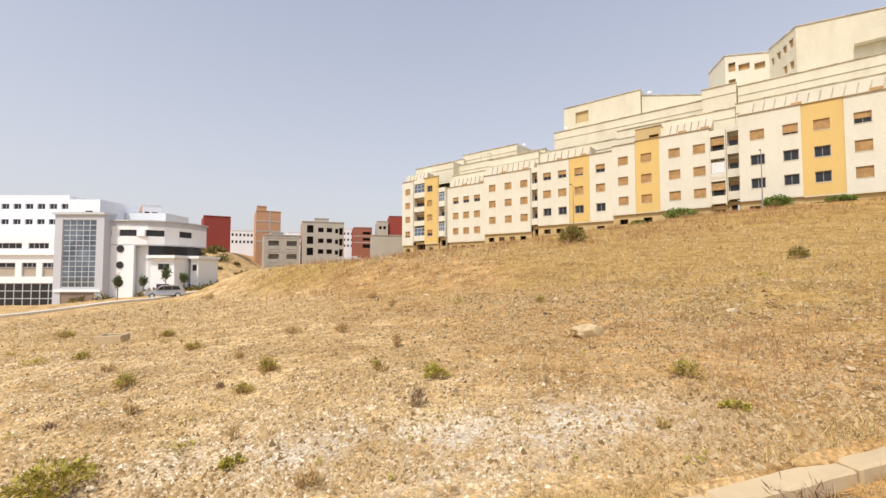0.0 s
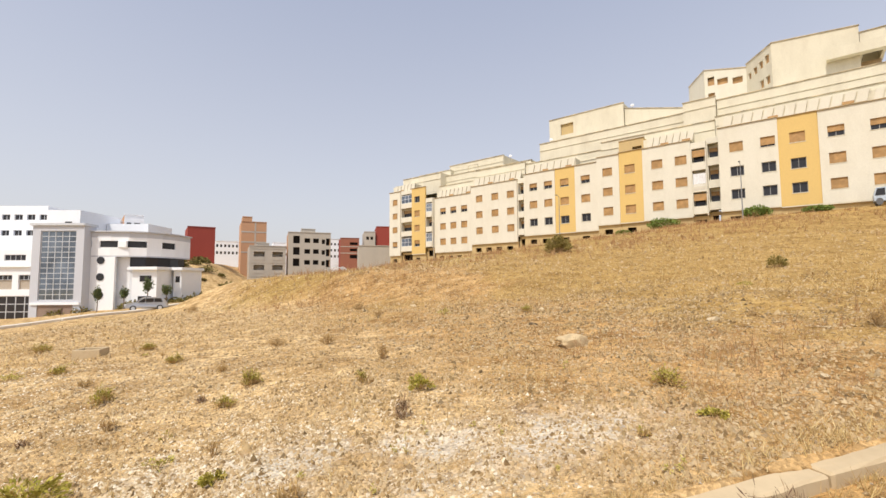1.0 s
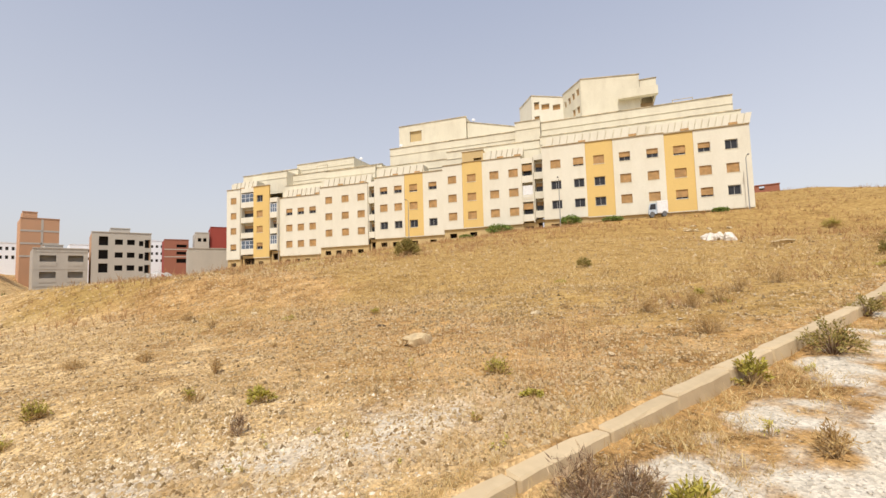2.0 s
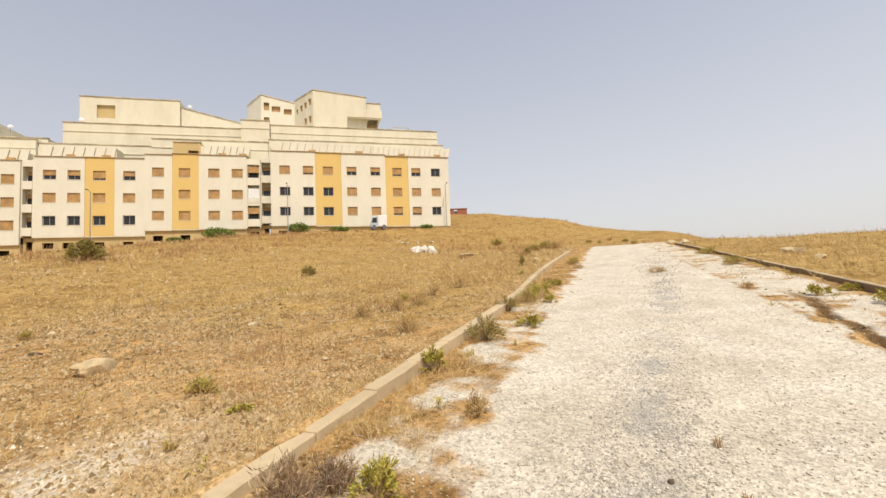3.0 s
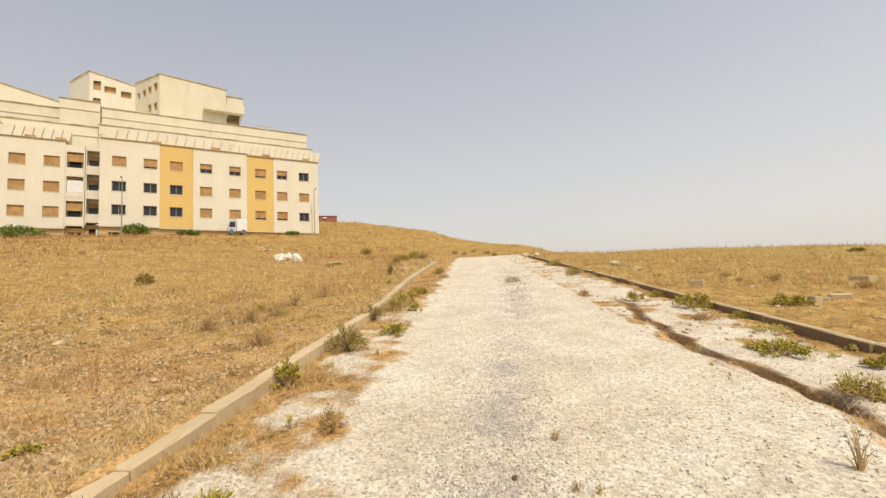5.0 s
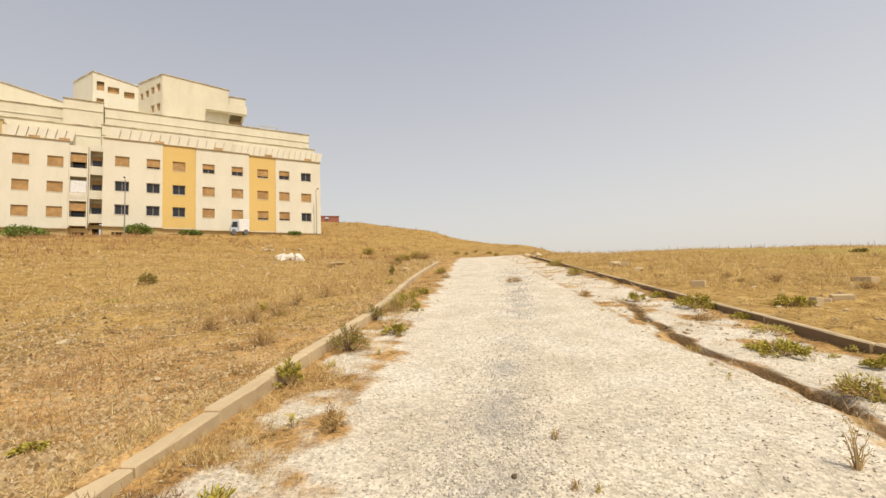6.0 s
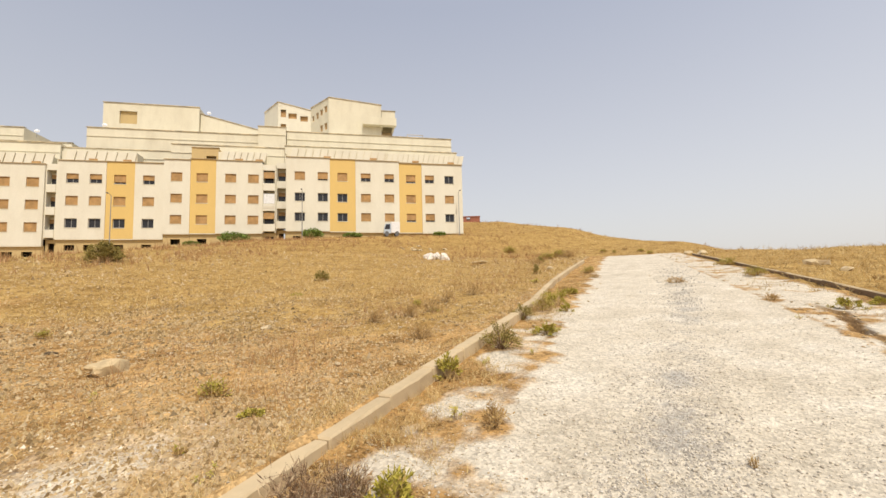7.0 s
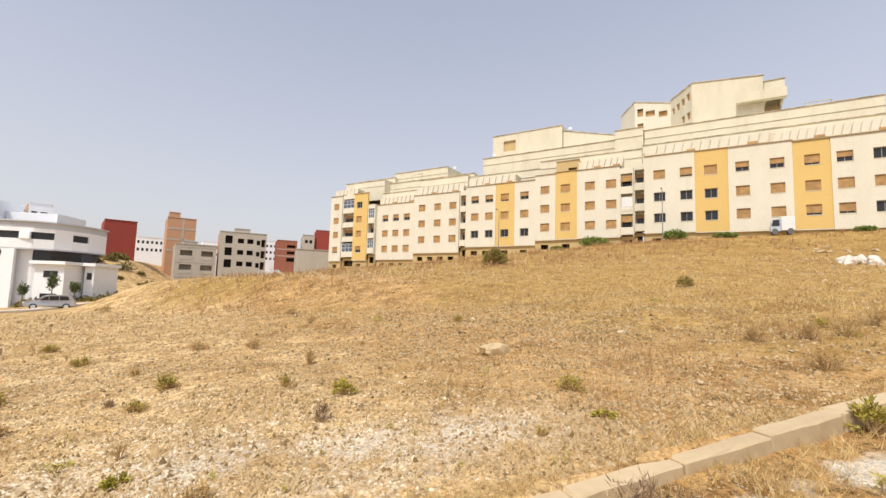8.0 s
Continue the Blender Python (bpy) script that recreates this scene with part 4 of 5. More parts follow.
# ---- parked car ----
def car(x, y, turn, label, paint):
    z = stand(x, y)
    ob = thing("car", pose(x, y, z, 0, 0, turn), label, "car")
    side = [(-2.2, 0.35), (-2.25, 0.75), (-2.1, 0.95), (-1.75, 1.5), (-1.5, 1.62), (0.2, 1.62), (0.55, 1.5), (1.15, 1.02), (2.0, 0.88), (2.25, 0.65), (2.25, 0.35)]
    bm = prism(bmesh.new(), side, -0.88, 0.88)
    for v in bm.verts:
        if v.co.z > 1.0:
            v.co.y *= 0.84
    bmesh.ops.bevel(bm, geom=list(bm.edges), offset=0.05, segments=2, affect="EDGES")
    body = part("body", bm, paint, ob)
    for sgn in (-1, 1):
        y_ = 0.83 * sgn
        g = bmesh.new()
        for w in ([(-1.62, 1.04), (-1.45, 1.48), (-0.75, 1.5), (-0.75, 1.04)], [(-0.68, 1.04), (-0.68, 1.5), (0.12, 1.5), (0.12, 1.04)], [(0.19, 1.04), (0.19, 1.5), (0.42, 1.44), (0.95, 1.04)]):
            prism(g, w, y_ - 0.06, y_ + 0.06)
        part("side_window", g, GLASS, ob)
    ws = bmesh.new()
    prism(ws, [(0.56, 1.47), (0.60, 1.50), (1.16, 1.08), (1.12, 1.04)], -0.66, 0.66)
    part("windscreen", ws, GLASS, ob)
    for wx in (-1.35, 1.4):
        for sgn in (-1, 1):
            wb = bmesh.new()
            bmesh.ops.create_cone(wb, cap_ends=True, segments=24, radius1=0.34, radius2=0.34, depth=0.22, matrix=pose(wx, 0.80 * sgn, 0.34, 90))
            wheel = part("wheel", wb, plain("tyre", (0.03, 0.03, 0.03), 0.9), ob)
            rb = bmesh.new()
            bmesh.ops.create_cone(rb, cap_ends=True, segments=16, radius1=0.21, radius2=0.19, depth=0.25, matrix=pose(wx, 0.80 * sgn, 0.34, 90))
            part("rim", rb, ALU, wheel)
    part("headlight", boxes((2.12, 2.27, -0.8, -0.45, 0.68, 0.82), bevel=0.02), FRAME, ob)
    part("headlight", boxes((2.12, 2.27, 0.45, 0.8, 0.68, 0.82), bevel=0.02), FRAME, ob)
    part("bumper", boxes((2.1, 2.32, -0.85, 0.85, 0.32, 0.55), bevel=0.04), GREYP, ob)
    return ob


SILVER = plain("silver_car_paint", (0.46, 0.46, 0.47), 0.3, 0.6, 0.05)
GREYP = plain("grey_plastic", (0.12, 0.12, 0.12), 0.6)
car(-34.9, 56.2, 214.0, "silver estate car parked on the street", SILVER)


# ---- the town behind ----
def town_house(name, label, x0, x1, y0, deep, z0, z1, mat, holes=(), side=None, parapet=0.3, turn=0.0, dark=True, slabs=()):
    facing = math.degrees(math.atan2(-(x0 + x1) / 2, y0)) if turn == 0 else 0.0
    ob = thing(name, pose((x0 + x1) / 2 + 0.0072 * y0, y0, z0 - 0.0045 * y0, 0, 0, turn or facing + 4.0), label, "building", "town houses across the valley")
    hx = (x1 - x0) / 2 * math.cos(radians(facing))
    cf, mx = math.cos(radians(facing)), (x0 + x1) / 2
    hs = [((a - mx) * cf, (b - mx) * cf, c - z0, d - z0) for a, b, c, d in holes]
    part("front_wall", panel(bmesh.new(), -hx, hx, -11.0, z1 - z0, 0, 0.3, hs), mat, ob)
    part("side_wall", boxes((-hx, -hx + 0.3, 0.304, deep, -11.0, z1 - z0), (hx - 0.3, hx, 0.304, deep, -11.0, z1 - z0), (-hx + 0.3, hx - 0.3, deep - 0.3, deep, -11, z1 - z0)), side or mat, ob)
    part("roof", boxes((-hx + 0.3, hx - 0.3, 0.304, deep - 0.3, z1 - z0 - 0.6, z1 - z0 - 0.4)), CEMENT, ob)
    part("roof_edge", boxes((-hx - 0.1, hx + 0.1, -0.12, 0.32, z1 - z0 + 0.004, z1 - z0 + 0.16)), mat, ob)
    if hs:
        # the dark version paints the shade of the rooms behind the openings
        part("inner_wall", boxes((-hx + 0.32, hx - 0.32, 1.6, 1.7, -10.5, z1 - z0 - 0.7)), DARK if dark else CEMENT, ob)
    for a, b, c, d in slabs:
        part("floor_band", boxes(((a - mx) * cf, (b - mx) * cf, -0.06, -0.003, c - z0, d - z0)), CEMENT, ob)
    return ob


def grid_holes(x0, x1, cols, zs, wide, tall):
    return [(x0 + (i + 0.5) * (x1 - x0) / cols - wide / 2, x0 + (i + 0.5) * (x1 - x0) / cols + wide / 2, z - tall / 2, z + tall / 2) for i in range(cols) for z in zs]


town_house("town_house", "windowless dark red rendered house end", -65.4, -58.0, 120, 12, 7.5, 16.7, RED)
town_house("town_house", "tall unfinished orange hollow-brick tower house", -59.7, -51.8, 140, 12, 8.0, 20.8, TERRACOTTA, (), None, 0.3, 0.0, True,
           [(-59.7, -51.8, z, z + 0.45) for z in (11.0, 14.2, 17.4)] + [(-55.6, -55.1, 8.0, 20.6)])
town_house("roof_stair", "orange hollow-brick stair head above the tower house", -59.6, -56.6, 140.5, 5, 20.9, 22.5, TERRACOTTA)
town_house("town_house", "low unfinished grey cement house with open loggias", -46.4, -37.1, 114, 12, 3.6, 11.0, CEMENT, [(-45.3, -42.6, 7.4, 9.6), (-40.6, -37.9, 7.4, 9.6), (-45.3, -42.6, 4.0, 6.2), (-40.6, -37.9, 4.0, 6.2), (-45.3, -42.6, 0.2, 2.6), (-41.6, -38.2, 0.2, 2.6)], None, 0.3, 0.0, False,
           [(-45.4, -42.5, 7.4, 8.3), (-40.7, -37.8, 7.4, 8.3), (-45.4, -42.5, 4.0, 4.9), (-40.7, -37.8, 4.0, 4.9), (-46.4, -37.1, 10.3, 10.5), (-46.4, -37.1, 6.7, 6.9), (-46.4, -37.1, 3.2, 3.4)])
town_house("roof_stair", "grey cement stair head on a flat roof", -45.4, -42.2, 116, 5, 11.0, 11.9, CEMENT)
conc_holes = [(x - 0.75, x + 0.75, z - 0.6, z + 0.6) for x in (-32.9, -30.6) for z in (12.8, 9.9, 7.0)] + [(x - 0.45, x + 0.45, z - 0.6, z + 0.6) for x in (-28.6,) for z in (12.6, 9.7, 6.8)]
conc_holes += [(-36.6, -34.9, z - 1.0, z + 1.0) for z in (13.0, 10.0, 7.0)] + [(-27.9, -26.8, z - 1.0, z + 0.9) for z in (12.6, 9.7, 6.8)]
town_house("town_house", "unfinished grey concrete block of three open storeys", -37.9, -26.6, 118, 13, 5.0, 14.9, CEMENT, conc_holes, TERRACOTTA)
town_house("roof_stair", "grey cement stair head on a flat roof", -35.4, -31.6, 121, 5, 14.9, 16.2, CEMENT)
town_house("town_house", "distant white apartment house with small windows", -87.0, -77.5, 180, 12, 10.5, 18.4, PURE, grid_holes(-87, -77.5, 6, (16.6, 13.8), 0.8, 1.1))
town_house("town_house", "distant white apartment house with small windows", -74.5, -66.0, 210, 12, 10.5, 20.4, PURE, grid_holes(-74.5, -66, 5, (18.0, 15.0), 0.9, 1.1))
town_house("town_house", "distant white apartment house with small windows", -43.6, -38.8, 190, 12, 11.0, 20.1, PURE, grid_holes(-43.6, -38.8, 3, (18.0, 15.4, 12.8), 0.8, 1.0))
town_house("town_house", "distant white apartment house with small windows", -62.0, -55.0, 215, 12, 11.0, 19.6, PURE, grid_holes(-62, -55, 4, (17.5, 14.5), 0.9, 1.0))
town_house("town_house", "unfinished red-brown brick house with open floors", -34.8, -27.6, 170, 12, 10.0, 18.6, BRICK_RED, [(-31.2, -28.2, 16.0, 17.0), (-31.2, -28.2, 13.6, 14.6), (-31.2, -28.2, 10.8, 12.2)], RED, 0.3, 0.0, True, [(-34.8, -27.6, 15.2, 15.5), (-34.8, -27.6, 12.7, 13.0)])
town_house("town_house", "dark red rendered house behind the wall", -21.1, -14.0, 170, 12, 12.0, 23.0, RED)
town_house("town_house", "brown cement house with a flat roof", -25.4, -21.2, 168, 12, 12.0, 20.8, CEMENT, [(-24.6, -23.6, 17.8, 19.0), (-23.0, -22.0, 17.8, 19.0)])
town_house("town_house", "blank beige rendered end wall beside the flats", -17.0, -9.2, 104.5, 10, 4.0, 10.2, CEMENT)
town_house("town_house", "white house with parapets behind the institute roof", -72.0, -65.5, 99, 9, 8.0, 15.3, PURE, [(-70.6, -69.6, 13.2, 14.4), (-68.6, -67.0, 13.2, 14.4)])
town_house("town_house", "white house with parapets behind the institute roof", -66.4, -62.2, 97, 9, 8.0, 16.4, PURE, [(-65.9, -64.9, 13.6, 14.8), (-64.3, -63.0, 13.2, 14.8)], TERRACOTTA)
town_house("town_house", "low orange brick house behind the institute roof", -61.9, -58.0, 99, 9, 8.0, 13.4, TERRACOTTA)

# white tarpaulin over a yard
tarp = bmesh.new()
for i in range(9):
    for j in range(5):
        tarp.verts.new((-26.0 + i * 0.9, 111 + j * 1.6, 0.0))
tarp.verts.ensure_lookup_table()
for v in tarp.verts:
    v.co.z = float(land(np.array([v.co.x]), np.array([v.co.y]))[0]) + 0.4 + 2.0 * math.exp(-((v.co.x + 24) / 3.2) ** 2) + 0.3 * math.sin(v.co.x * 2.1 + v.co.y)
for i in range(8):
    for j in range(4):
        q = [tarp.verts[i * 5 + j], tarp.verts[(i + 1) * 5 + j], tarp.verts[(i + 1) * 5 + j + 1], tarp.verts[i * 5 + j + 1]]
        tarp.faces.new(q)
bmesh.ops.solidify(tarp, geom=list(tarp.faces), thickness=0.06)
me = bpy.data.meshes.new("tarpaulin")
tarp.to_mesh(me)
tarp.free()
me.materials.append(plain("white_sheet", (0.75, 0.74, 0.72), 0.8))
tagged(new("tarpaulin", me), "heap under a crumpled white sheet between houses", "tarpaulin")


# ---- small things near the flats ----
def front_spot(k, b):
    p = Matrix.Rotation(radians(FAZ), 3, "Z") @ Vector((k, b, 0)) + Vector((FX, FY, 0))
    return p.x, p.y


for k, b, tall in ((64.0, -3.0, 6.6), (86.8, -1.0, 6.6), (41.4, -4.0, 7.2), (16.6, -4.0, 8.0)):
    x, y = front_spot(k, b)
    ob = thing("street_lamp", pose(x, y, stand(x, y), 0, 0, FAZ), "thin grey steel lamp post before the flats", "street lamp", "lamp posts along the flats")
    part("pole", tube(bmesh.new(), [(0, 0, -0.3), (0, 0, tall * 0.6), (0, 0, tall)], [0.07, 0.055, 0.04], 8), IRON, ob)
    part("arm", tube(bmesh.new(), [(0, 0, tall - 0.02), (0, -0.35, tall + 0.1), (0, -0.8, tall + 0.12)], [0.035, 0.03, 0.03], 6), IRON, ob)
    part("lamp_head", boxes((-0.1, 0.1, -1.15, -0.75, tall + 0.08, tall + 0.18), bevel=0.02), GREYP, ob)

# white and blue kiosk van against the flats
x, y = front_spot(76.3, -1.9)
van = thing("delivery_truck", pose(x, y, stand(x, y), 0, 0, FAZ) @ Matrix.Diagonal((0.8, 0.85, 1.0, 1)), "small white box truck with a dark cab parked by the flats", "truck")
part("cargo_box", boxes((-0.1, 1.5, -0.75, 0.75, 0.45, 2.05), bevel=0.05), FRAME, van)
part("cab", prism(bmesh.new(), [(-1.35, 0.4), (-1.35, 1.0), (-1.1, 1.8), (-0.15, 1.85), (-0.15, 0.4)], -0.72, 0.72), plain("pale_blue_paint", (0.45, 0.52, 0.60), 0.4), van)
part("cab_window", prism(bmesh.new(), [(-1.25, 1.0), (-1.02, 1.7), (-0.3, 1.72), (-0.3, 1.0)], -0.76, 0.76), GLASS, van)
for wx in (-0.85, 0.95):
    for sgn in (-0.66, 0.66):
        wb = bmesh.new()
        bmesh.ops.create_cone(wb, cap_ends=True, segments=20, radius1=0.36, radius2=0.36, depth=0.22, matrix=pose(wx, sgn, 0.36, 90))
        part("wheel", wb, GREYP, van)

# roof frames and aerials
for k, b, z, w, h in ((80.0, 5.6, 26.0, 2.6, 1.1), (17.0, 6.5, 23.6, 2.4, 1.3)):
    p = front_spot(k, b)
    ob = thing("roof_frame", pose(p[0], p[1], z, 0, 0, FAZ), "bare steel pipe frame on the flat roof", "frame")
    part("post", tube(bmesh.new(), [(0, 0, 0), (0, 0, h)], [0.05, 0.05], 6), RUST, ob)
    part("post", tube(bmesh.new(), [(w, 0, 0), (w, 0, h)], [0.05, 0.05], 6), RUST, ob)
    part("rail", tube(bmesh.new(), [(-0.05, 0, h), (w + 0.05, 0, h)], [0.05, 0.05], 6), RUST, ob)
for k, b, z in ((51.0, 10, 28.3), (25.5, 9, 25.2), (36.0, 5.2, 25.3), (48.5, 9.6, 29.6)):
    p = front_spot(k, b)
    ob = thing("satellite_dish", pose(p[0], p[1], z, 0, 0, FAZ + 20), "small pale satellite dish on the roof edge", "antenna", "aerials on the roofs")
    part("mast", tube(bmesh.new(), [(0, 0, -0.2), (0, 0, 1.0)], [0.03, 0.03], 6), IRON, ob)
    db = bmesh.new()
    bmesh.ops.create_cone(db, cap_ends=True, segments=20, radius1=0.32, radius2=0.11, depth=0.14, matrix=pose(0, -0.1, 0.85, 65))
    part("dish", db, FRAME, ob)

# low reddish house beyond the end of the flats
town_house("far_house", "low red-brown house beyond the hill", 81.6, 85.6, 52.3, 6, 16.0, 17.5, BRICK_RED, [(82.6, 83.4, 16.7, 17.4)], None, 0.3, -55.0)

# ---- plants ----
LEAF = varied("olive_shrub_leaf", [(0.25, 0.23, 0.038), (0.38, 0.33, 0.055), (0.50, 0.42, 0.09), (0.29, 0.25, 0.04), (0.54, 0.39, 0.13)])
LEAF_Y = varied("yellow_green_leaf", [(0.46, 0.40, 0.08), (0.56, 0.46, 0.13), (0.36, 0.34, 0.07), (0.60, 0.47, 0.18)])
LEAF_D = varied("dry_brown_leaf", [(0.42, 0.27, 0.10), (0.52, 0.35, 0.14), (0.35, 0.21, 0.085), (0.60, 0.43, 0.18)])
LEAF_S = varied("deep_olive_leaf", [(0.18, 0.16, 0.04), (0.26, 0.215, 0.06), (0.36, 0.28, 0.085), (0.44, 0.33, 0.13)])
LEAF_G = varied("dark_tree_leaf", [(0.12, 0.18, 0.035), (0.18, 0.24, 0.055), (0.24, 0.29, 0.08)])
TWIG = varied("grey_brown_twig", [(0.42, 0.29, 0.14), (0.54, 0.39, 0.20), (0.32, 0.21, 0.10)])
STRAW = varied("straw_blade", [(0.50, 0.34, 0.13), (0.60, 0.44, 0.19), (0.68, 0.54, 0.29), (0.40, 0.25, 0.09), (0.55, 0.37, 0.15)])
DEADWOOD = varied("dead_thorn_twig", [(0.13, 0.075, 0.045), (0.25, 0.145, 0.08), (0.08, 0.045, 0.03), (0.56, 0.43, 0.28), (0.38, 0.22, 0.10)])
BARK = plain("bark", (0.13, 0.10, 0.075), 0.95)


def leaf_cloud(name, gen, centres, dirs, long, wide, mat, parent):
    """Many small pointed leaves as one mesh."""
    k = len(centres)
    d = dirs + gen.normal(0, 0.55, (k, 3))
    d /= np.linalg.norm(d, axis=1)[:, None]
    side = np.cross(d, gen.normal(0, 1, (k, 3)))
    side /= np.linalg.norm(side, axis=1)[:, None] + 1e-9
    L = (long * gen.uniform(0.6, 1.3, k))[:, None]
    Wd = (wide * gen.uniform(0.6, 1.3, k))[:, None]
    v = np.stack([centres, centres + d * L * 0.5 + side * Wd, centres + d * L, centres + d * L * 0.5 - side * Wd], 1).reshape(-1, 3)
    ob = link_mesh(name, v, np.arange(k * 4).reshape(-1, 4), mat)
    ob.parent = parent
    return ob


SPECS = {  # leaf material, twigs, leaves, leaf length, leaf half-width, label
    "green": (LEAF, 34, 900, 0.055, 0.009, "bushy olive-green shrub on dry ground"),
    "yellow": (LEAF_Y, 20, 330, 0.050, 0.008, "small yellow-green weed on pale stony ground"),
    "dry": (LEAF_D, 34, 420, 0.05, 0.005, "dried brown bush on stony ground"),
    "mixed": (LEAF, 34, 620, 0.05, 0.007, "half-dry shrub, green above brown twigs"),
    "dead": (DEADWOOD, 60, 260, 0.07, 0.0035, "dead grey thorny bush beside the kerb"),
    "dark": (LEAF_S, 40, 1500, 0.050, 0.011, "dense dark-green bush on the dry hillside"),
    "thorn": (LEAF_S, 60, 1300, 0.045, 0.007, "dark olive thorny bush beside the kerb"),
    "low": (LEAF, 30, 1500, 0.040, 0.010, "low cushion of green leaves on dry ground"),
    "broom": (LEAF_S, 16, 300, 0.045, 0.005, "tall thin half-dry weed with bare stalks on gravel"),
    "stem": (LEAF_D, 3, 70, 0.026, 0.0035, "single dry upright weed stalk"),
}


def shrub(s, n, radius, tall, kind, seed):
    mat, twigs, leaves, ll, lw, label = SPECS[kind]
    gen = np.random.default_rng(seed)
    x, y = spot(s, n)
    ob = thing("weed" if kind in ("yellow", "stem", "low") else "shrub", pose(x, y, stand(x, y) - 0.01, 0, 0, gen.uniform(0, 360)), label, "plant", "wild shrubs on the waste land")
    big = max(1.0, radius / 0.3) ** 0.5
    sparse = min(1.0, radius / 0.26)
    leaves, twigs = int(leaves * max(1.0, radius / 0.32) ** 1.6 * max(0.12, sparse ** 1.3)), int(twigs * max(1.0, radius / 0.4) ** 0.8 * max(0.15, sparse) ** (0.0 if kind in ("stem", "broom") else 1.0))
    thin = {"dead": 0.55, "stem": 0.6}.get(kind, 1.0)
    spread = 0.25 if kind == "stem" else 1.0
    ang = gen.uniform(0, 2 * np.pi, twigs)
    reach = np.sqrt(gen.uniform(0.02, 1, twigs)) * radius * spread * gen.uniform(0.75, 1.25, twigs)
    top = tall * (1.05 - 0.6 * (reach / (radius * spread + 1e-6)) ** 2) * gen.uniform(0.55, 1.1, twigs)
    bm = bmesh.new()
    pts = []
    for a_, r_, h_ in zip(ang, reach, top):
        tip = np.array([math.cos(a_) * r_, math.sin(a_) * r_, max(0.03, h_)])
        mid = tip * 0.5 + np.array([0, 0, 0.12 * h_]) + gen.normal(0, (0.16 if kind == 'dead' else 0.07) * radius, 3)
        tube(bm, [(0.1 * tip[0], 0.1 * tip[1], -0.02), tuple(mid), tuple(tip)], [0.006 * big * thin, 0.004 * big * thin, 0.0015 * big * thin], 3)
        pts.append((mid, tip))
        if kind in ("dead", "dry", "mixed"):
            for _ in range(6 if kind == 'dead' else 3):
                e_ = tip * gen.uniform(0.5, 0.95) + gen.normal(0, 0.16 * radius, 3) + np.array([0, 0, 0.05])
                tube(bm, [tuple(mid), tuple(e_)], [0.003 * big * thin, 0.0012 * big * thin], 3)
                pts.append((mid, e_))
    part("branchwork", bm, DEADWOOD if kind in ("dead", "thorn") else TWIG, ob)
    i = gen.integers(0, len(pts), leaves)
    M_, T_ = np.array([p[0] for p in pts])[i], np.array([p[1] for p in pts])[i]
    f_ = gen.uniform(0.0, 1.0, leaves)[:, None] ** 0.7
    c = M_ + (T_ - M_) * f_ + gen.normal(0, 0.035 * radius + 0.006, (leaves, 3))
    c[:, 2] = np.maximum(c[:, 2], 0.005)
    d = (T_ - M_) / (np.linalg.norm(T_ - M_, axis=1)[:, None] + 1e-9)
    trim_ = min(1.0, max(0.4, radius / 0.15))
    leaf_cloud("foliage", gen, c, d, ll * big * trim_, lw * big * trim_ ** 0.5, mat, ob)
    if kind == "mixed":
        leaf_cloud("dry_foliage", gen, c * np.array([1.15, 1.15, 0.5]), d, ll * big, lw * 0.7 * big, LEAF_D, ob)
    return ob


